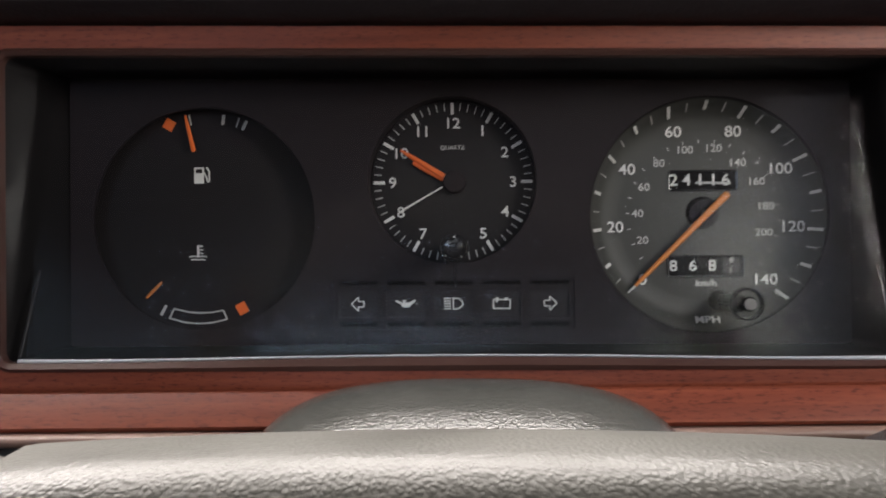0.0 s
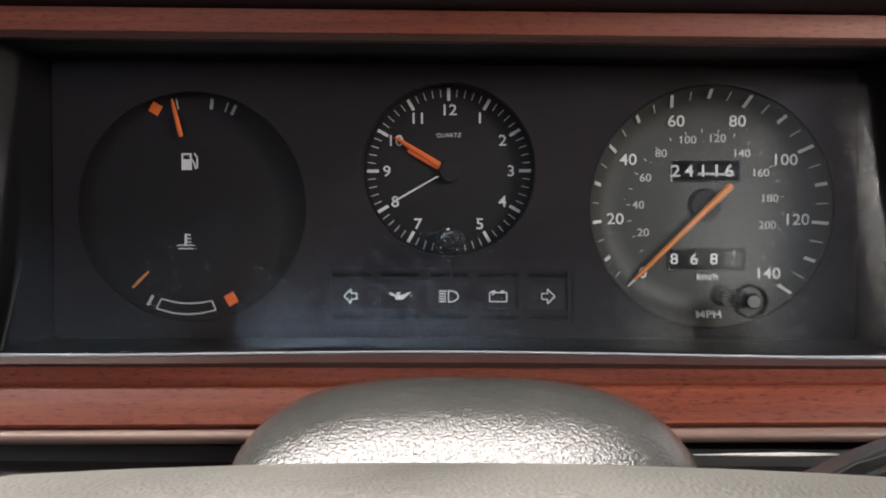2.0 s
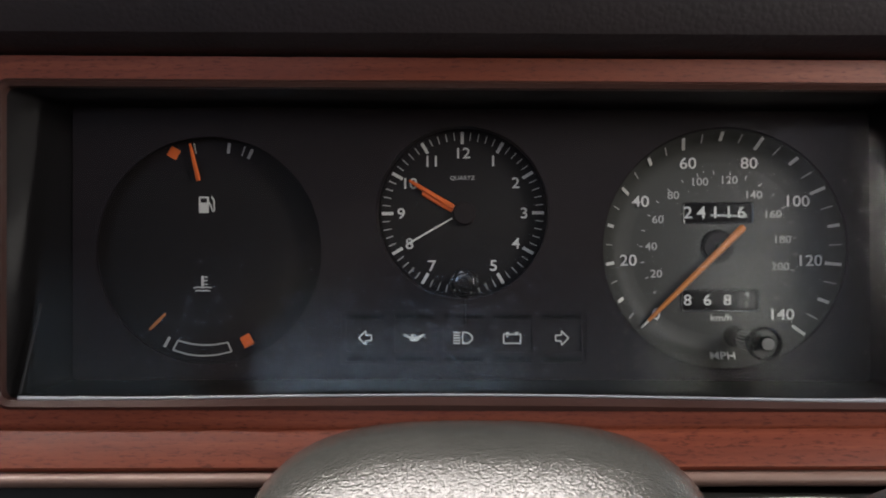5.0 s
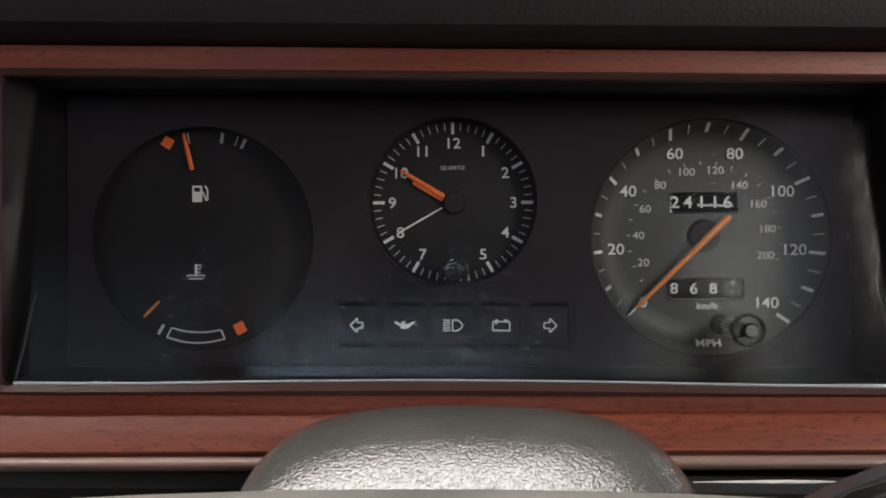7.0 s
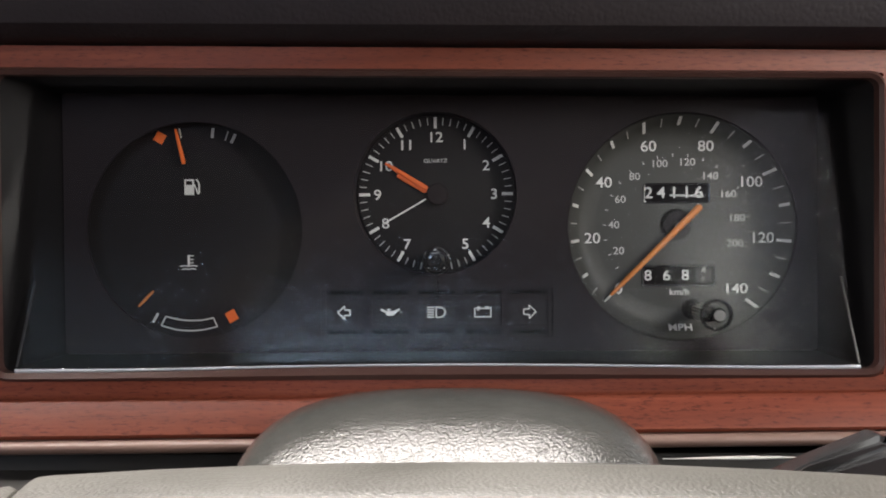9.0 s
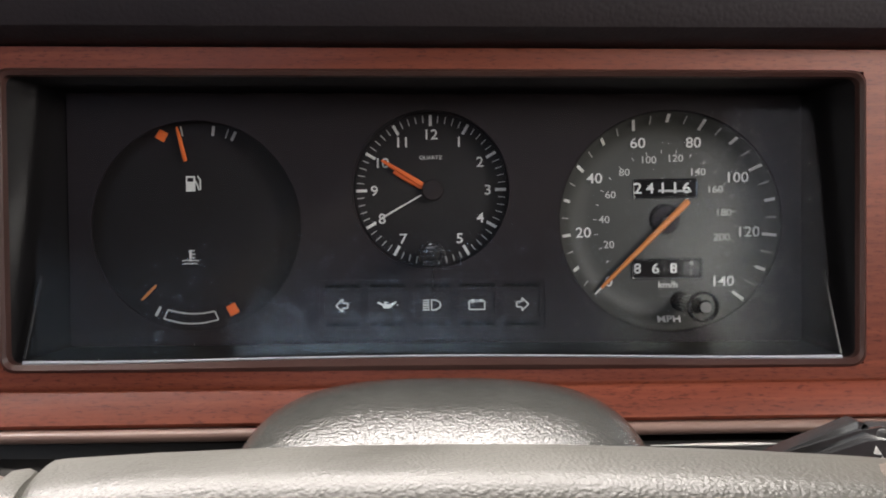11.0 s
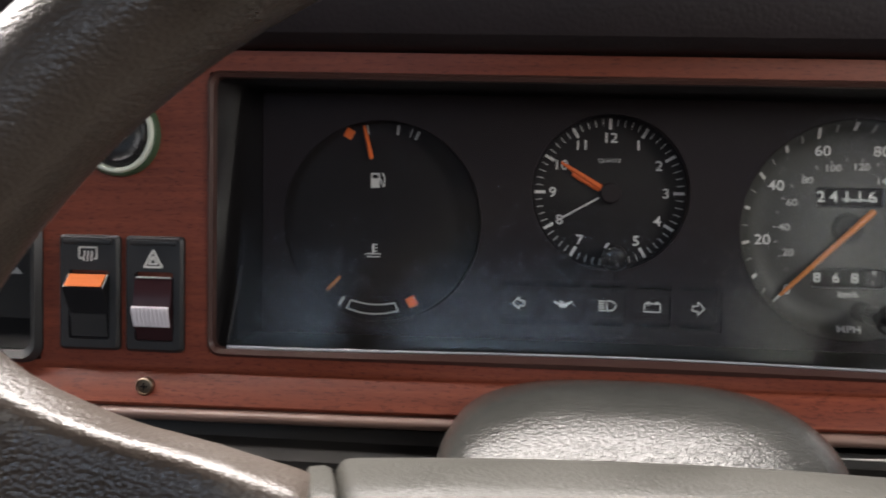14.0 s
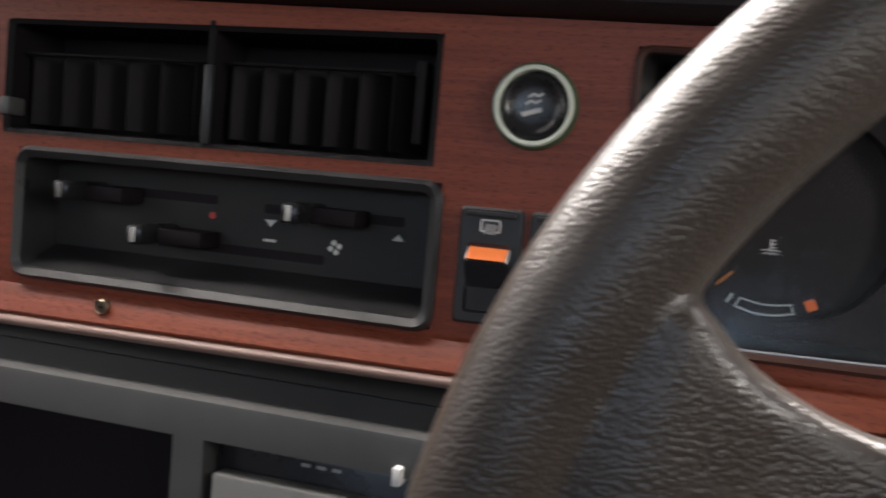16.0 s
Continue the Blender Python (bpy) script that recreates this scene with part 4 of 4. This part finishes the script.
bmesh.ops.bevel(lever, geom=[e for e in lever.edges if all(v.co.y < -0.0995 for v in e.verts)], offset=0.0024, segments=4, affect="EDGES")
part("lever", lever, STALK, stalk)
face = prism([(0.1105, -0.1090), (0.1285, -0.0988), (0.1500, -0.0903), (0.1570, -0.0922), (0.198, -0.0968), (0.200, -0.115), (0.122, -0.119)], -0.1035, -0.0995)
bmesh.ops.bevel(face, geom=[e for e in face.edges if all(v.co.y < -0.103 for v in e.verts)], offset=0.0018, segments=4, affect="EDGES")
part("lever_face", face, STALK, stalk, "bevelled front face")
part("end_cap", box(0.1535, 0.206, -0.101, -0.087, -0.0955, -0.0885, 0.002, 3), BLACK, stalk)
part("arm", sweep([(-0.100, -0.112), (-0.088, -0.112), (-0.088, -0.124), (-0.100, -0.124)], 0.06, 0.122), BLACK, stalk)
for dx, dz in ((0.0, 0.0), (0.0022, -0.0034)):
    part("marking", prism([(0.1512 + dx, -0.0968 + dz), (0.1542 + dx, -0.0972 + dz), (0.1520 + dx, -0.0940 + dz)], -0.1038, -0.1034), PRINT, stalk, "white arrow mark")

sun = strokes([(0.1592, -0.0930), (0.1622, -0.0950)], 0.0007, -0.1034)
for p, q in (((0.1588, -0.0965), (0.1622, -0.0965)), ((0.1592, -0.1000), (0.1622, -0.0980))):
    bar(p, q, 0.0007, -0.1034, bm=sun)
part("lamp_symbol", sun, PRINT, stalk, "white lamp symbol")
stalk.location += Vector((0.005, 0.0, -0.0014))

# ---- rocker switches ----
def switch_body(name, x0, x1, label):
    t = thing(name, ((x0 + x1) / 2, WY, -0.074), label, "rocker switch", "rocker switches beside the cluster")
    z0, z1 = -0.0738, -0.0216
    o1, o2 = rrect(x0, x1, z0, z1, 0.0022), rrect(x0 + 0.0012, x1 - 0.0012, z0 + 0.0012, z1 - 0.0012, 0.0020)
    i1 = rrect(x0 + 0.0048, x1 - 0.0044, z0 + 0.0050, z1 - 0.0160, 0.0016)
    part("housing", frame_ring([(o1, WY + 0.004), (o1, WY - 0.0016), (o2, WY - 0.0030), (i1, WY - 0.0030), (i1, WY + 0.004)]), BLACK, t, "black plastic housing")
    part("brow", box(x0 + 0.0030, x1 - 0.0030, WY - 0.0042, WY - 0.002, z1 - 0.0042, z1 - 0.0018, 0.0006), BLACK, t)
    return t, (x0 + x1) / 2, x0 + 0.0052, x1 - 0.0048


demist, mx, a, b = switch_body("rear_demister_switch", -0.2490, -0.2200, "black rocker switch with an orange flag and demister symbol")
part("rocker", sweep([(WY + 0.003, -0.0392), (WY - 0.0035, -0.0395), (WY - 0.0085, -0.0450), (WY - 0.0085, -0.0462), (WY - 0.0030, -0.0560), (WY - 0.0022, -0.0685), (WY + 0.003, -0.0685)], a, b), GLOSS_BLACK, demist, "black two-sided rocker")
part("rocker_face", sweep([(WY - 0.0030, -0.0572), (WY - 0.0036, -0.0574), (WY - 0.0027, -0.0675), (WY - 0.0021, -0.0677)], a + 0.001, b - 0.001), HEATER, demist, "grey lower half")
part("flag", sweep([(WY - 0.0034, -0.0393), (WY - 0.0040, -0.0393), (WY - 0.0089, -0.0443), (WY - 0.0084, -0.0446)], a + 0.0008, b - 0.0008), FLAG, demist, "bright orange flag")
sz = -0.0298
sy = strokes([(mx - 0.0042, sz - 0.0024), (mx - 0.0042, sz + 0.0026), (mx + 0.0042, sz + 0.0026), (mx + 0.0042, sz - 0.0024), (mx + 0.0026, sz - 0.0024)], 0.0007, WY - 0.0031)
bar((mx - 0.0042, sz - 0.0024), (mx - 0.0026, sz - 0.0024), 0.0007, WY - 0.0031, bm=sy)
for d in (-0.0018, 0.0, 0.0018):
    strokes([(mx + d, sz - 0.0036), (mx + d - 0.0004, sz - 0.0020), (mx + d + 0.0004, sz - 0.0004), (mx + d, sz + 0.0010)], 0.0006, WY - 0.0031, bm=sy)
part("symbol", sy, PRINT, demist)
hazard, mx, a, b = switch_body("hazard_switch", -0.2172, -0.1898, "black hazard switch with a plum lens and white ribbed stripe")
part("lens", sweep([(WY + 0.003, -0.0396), (WY - 0.0030, -0.0398), (WY - 0.0036, -0.0410), (WY - 0.0060, -0.0535), (WY - 0.0060, -0.0550), (WY - 0.0020, -0.0685), (WY + 0.003, -0.0685)], a, b), PLUM, hazard, "dark plum lens")
stripe = part("stripe", sweep([(WY - 0.0058, -0.0528), (WY - 0.0066, -0.0530), (WY - 0.0066, -0.0552), (WY - 0.0040, -0.0622), (WY - 0.0034, -0.0622), (WY - 0.0054, -0.0552)], a - 0.0004, b - 0.0006), LILAC, hazard, "milky white ribbed stripe")
for k in range(9):
    x = a + 0.0008 + k * (b - a - 0.0022) / 8
    part("rib", sweep([(WY - 0.0064, -0.0532), (WY - 0.0070, -0.0534), (WY - 0.0070, -0.0552), (WY - 0.0044, -0.0620), (WY - 0.0036, -0.0620)], x - 0.0004, x + 0.0004), LILAC, stripe)
part("lens_edge", box(a + 0.0006, b - 0.0006, WY - 0.0040, WY - 0.0028, -0.0404, -0.0397, 0.0002), PALE, hazard)
sz = -0.0318
tri = strokes([(mx - 0.0042, sz - 0.0036), (mx + 0.0042, sz - 0.0036), (mx, sz + 0.0040)], 0.0009, WY - 0.0031, True)
strokes([(mx - 0.0020, sz - 0.0022), (mx + 0.0020, sz - 0.0022), (mx, sz + 0.0012)], 0.0008, WY - 0.0031, True, tri)
part("symbol", tri, PRINT, hazard)

for ob in (demist, hazard):
    ob.location += Vector((0.0, 0.0, -0.0018))

# ---- cigar lighter with its pale ring ----
lighter = thing("cigar_lighter", (-0.2203, WY, 0.0220), "black cigar lighter knob in a pale green ring", "cigar lighter")
LX, LZ = -0.2203, 0.0220
part("ring", lathe([(0.0176, WY + 0.001), (0.0175, WY - 0.0052), (0.0168, WY - 0.0060), (0.0156, WY - 0.0058), (0.0150, WY - 0.0034), (0.0149, WY - 0.001)], LX, LZ, 48), RING, lighter, "pale green translucent ring")
part("outer_ring", lathe([(0.0190, WY + 0.001), (0.0189, WY - 0.0028), (0.0183, WY - 0.0038), (0.0176, WY - 0.0036), (0.0175, WY + 0.001)], LX, LZ, 48), GREEN, lighter, "dark green outer edge")
knob = part("knob", lathe([(0.0150, WY + 0.001), (0.0148, WY - 0.0030), (0.0136, WY - 0.0046), (0.0122, WY - 0.0050), (0.0108, WY - 0.0036), (0.0080, WY - 0.0030), (0.002, WY - 0.0029)], LX, LZ, 40), GLOSS_BLACK, lighter, "glossy black dished knob")
ly = WY - 0.0034
cig = strokes([(LX - 0.0050, LZ - 0.0040), (LX + 0.0036, LZ - 0.0014)], 0.0020, ly)
for dx, dz in ((-0.0036, 0.0006), (-0.0026, 0.0036)):
    strokes([(LX + dx, LZ + dz), (LX + dx + 0.0022, LZ + dz + 0.0016), (LX + dx + 0.0042, LZ + dz + 0.0006), (LX + dx + 0.0064, LZ + dz + 0.0020)], 0.0011, ly, bm=cig)
part("symbol", cig, PRINT_DIM, knob)

# ---- centre air vents ----
vent = thing("air_vent", (-0.387, WY, -0.007), "black twin air vent with upright vanes", "air vent")
va, vb, vc, vd = -0.5045, -0.2645, -0.0075, 0.0520
o, i = rrect(va, vb, vc, vd, 0.003), rrect(va + 0.003, vb - 0.003, vc + 0.0025, vd - 0.0025, 0.002)
part("frame", frame_ring([(o, WY + 0.008), (o, WY - 0.0006), (i, WY + 0.0010), (rrect(va + 0.006, vb - 0.006, vc + 0.004, vd - 0.004, 0.002), WY + 0.035), (o, WY + 0.035)]), VENT, vent, "black frame")
part("throat", box(va, vb, WY + 0.035, WY + 0.04, vc, vd), VENT, vent)
part("centre_bar", box(-0.3845, -0.3805, WY - 0.0002, WY + 0.030, vc + 0.0018, vd + 0.0030, 0.001), VENT, vent, "centre bar")
# lower part of the bar catches light: painted as a greyer facing
part("bar_lit_face", box(-0.3850, -0.3805, WY - 0.0012, WY + 0.001, vc + 0.0022, 0.0330, 0.0006), HEATER, vent, "lit lower part of the bar, painted grey")
for x0, x1 in ((va + 0.006, -0.3870), (-0.3780, vb - 0.016)):
    part("crossbar", box(x0, x1, WY + 0.006, WY + 0.009, 0.0345, 0.0358, 0.0005), VENT, vent)
    n = 6
    for k in range(n):
        x = x0 + 0.008 + (x1 - x0 - 0.012) * k / (n - 1)
        bm = box(-0.0008, 0.0008, -0.0105, 0.0105, -0.0185, 0.0185, 0.0004, 1)
        bmesh.ops.transform(bm, matrix=pose(x, WY + 0.019, 0.0165, 0, 0, -38), verts=bm.verts)
        part("vane", bm, VENT, vent)
part("thumb_wheel", box(vb - 0.0125, vb - 0.0080, WY + 0.002, WY + 0.014, 0.002, 0.040, 0.001), VENT, vent, "narrow thumb lever")
part("lever", box(-0.505, -0.498, WY - 0.004, WY + 0.008, 0.0015, 0.011, 0.0015), GREY, vent, "small grey lever")

# ---- heater control panel ----
heater = thing("heater_panel", (-0.376, WY, -0.082), "black heater control panel with three sliders", "heater controls")
ha, hb, hc, hd = -0.494, -0.2580, -0.0830, -0.0135
o, m1, i = rrect(ha, hb, hc, hd, 0.009), rrect(ha + 0.0022, hb - 0.0022, hc + 0.0022, hd - 0.0022, 0.0075), rrect(ha + 0.0058, hb - 0.0058, hc + 0.0058, hd - 0.0058, 0.005)
part("frame", frame_ring([(o, WY + 0.004), (o, WY - 0.0012), (m1, WY - 0.0040), (i, WY - 0.0012), (i, WY + 0.027), (o, WY + 0.027)]), HEATER, heater, "rounded dark grey frame")
part("plate", prism(rrect(ha + 0.004, hb - 0.004, hc + 0.004, hd - 0.004, 0.004), WY + 0.0240, WY + 0.027), PLATE, heater, "grey-black recessed plate")
part("sill", sweep([(WY + 0.0240, -0.0660), (WY + 0.0228, -0.0672), (WY + 0.0020, -0.0770), (WY + 0.0240, -0.0770)], ha + 0.006, hb - 0.006), BLACK, heater, "sloping black sill")
py = WY + 0.0238
for x0, x1, z in ((-0.472, -0.3875, -0.0332), (-0.3600, -0.2840, -0.0350), (-0.424, -0.3250, -0.0580)):
    part("slot", prism(rrect(x0, x1, z - 0.0024, z + 0.0024, 0.001), py - 0.0002, py + 0.0002), DEEP, heater)
for x, z, xe in ((-0.4580, -0.0347, -0.432), (-0.3295, -0.0347, -0.302), (-0.4130, -0.0530, -0.384)):
    kn = part("slider", box(x - 0.0045, x + 0.0045, WY - 0.010, py, z - 0.0050, z + 0.0050, 0.002), GLOSS_BLACK, heater, "black slider knob")
    # the left slider's mark is painted darker to stand for dimmer light
    part("slider_mark", box(x - 0.0016, x + 0.0010, WY - 0.0106, WY - 0.0096, z - 0.0036, z + 0.0036, 0.0003), PALE if x > -0.44 else FLAP, kn, "index mark, white or greyed where dim")
    part("slider_arm", box(x, xe, WY + 0.004, py, z - 0.0044, z + 0.0034, 0.001), DEEP, kn)
part("hot_dot", prism(circle(-0.3900, -0.0414, 0.0018, 16), py - 0.0003, py), RED, heater, "red warm mark")
ar = prism([(-0.3592, -0.0406), (-0.3528, -0.0406), (-0.3560, -0.0440)], py - 0.0003, py)
part("mark", ar, PRINT, heater, "small white arrow")
part("mark", prism([(-0.2896, -0.0444), (-0.2836, -0.0444), (-0.2866, -0.0412)], py - 0.0003, py), PRINT, heater, "small white arrow")
part("mark", bar((-0.3594, -0.0511), (-0.3526, -0.0511), 0.0014, py), PRINT, heater)
fan = bmesh.new()
for k in range(4):
    a = math.pi / 2 * k + 0.3
    prism(circle(-0.3196 + 0.0024 * math.cos(a), -0.0510 + 0.0024 * math.sin(a), 0.0014, 10), py - 0.0003, py, fan)
part("fan_symbol", fan, PRINT, heater)

# ---- centre console with its trays ----
console = thing("centre_console", (-0.37, -0.02, FLOOR), "charcoal grey centre console with open trays", "console")


def console_front():
    """A plate with two openings, folded back at the top."""
    bm = bmesh.new()
    y = -0.064
    xs = [-0.62, -0.60, -0.3800, -0.3630, -0.2560, -0.245]
    zs = [-0.40, -0.32, -0.147, -0.131]
    for i in range(5):
        for j in range(3):
            if (i in (1, 3)) and j == 1:
                continue
            bm.faces.new([bm.verts.new(p) for p in ((xs[i], y, zs[j]), (xs[i + 1], y, zs[j]), (xs[i + 1], y, zs[j + 1]), (xs[i], y, zs[j + 1]))])
    for x0, x1 in ((xs[1], xs[2]), (xs[3], xs[4])):
        ring = [(x0, zs[1]), (x1, zs[1]), (x1, zs[2]), (x0, zs[2])]
        a = [bm.verts.new((x, y, z)) for x, z in ring]
        b = [bm.verts.new((x, y + 0.07, z)) for x, z in ring]
        for k in range(4):
            bm.faces.new((a[k], b[k], b[(k + 1) % 4], a[(k + 1) % 4]))
    sec = [(-0.064, -0.131), (-0.0635, -0.1285), (-0.0600, -0.1270), (-0.05, -0.1265)]
    for x0, x1 in zip(xs, xs[1:]):
        loft([[(x0, yy, zz) for yy, zz in sec], [(x1, yy, zz) for yy, zz in sec]], closed=False, bm=bm)
    bmesh.ops.remove_doubles(bm, verts=bm.verts, dist=1e-5)
    return bm


part("front", console_front(), GREY, console, "charcoal grey front with two openings")
# sheet closing both trays, near-black to stand for the shade inside
part("tray_shade_back", box(-0.61, -0.25, 0.0, 0.006, -0.33, -0.14), DEEP, console)
part("side", box(-0.246, -0.243, -0.064, 0.03, -0.60, -0.127), GREY, console)
part("pillar", box(-0.62, -0.243, -0.062, 0.03, -0.60, -0.39), GREY, console)
radio = thing("cassette_radio", (-0.31, -0.05, -0.32), "dark car radio with a pale grey flap", "car radio")
part("case", box(-0.3615, -0.2580, -0.052, 0.0, -0.318, -0.150, 0.002), GLOSS_BLACK, radio)
part("flap", box(-0.3575, -0.2660, -0.0640, -0.0525, -0.30, -0.1620, 0.0015), FLAP, radio, "pale grey flap")
for x in (-0.314, -0.306, -0.298):
    part("marking", box(x - 0.0022, x + 0.0022, -0.0528, -0.0519, -0.1545, -0.1530), PRINT_DIM, radio)
part("button", box(-0.2652, -0.2612, -0.0690, -0.0560, -0.1500, -0.1415, 0.0008), PRINT, radio, "white push button")
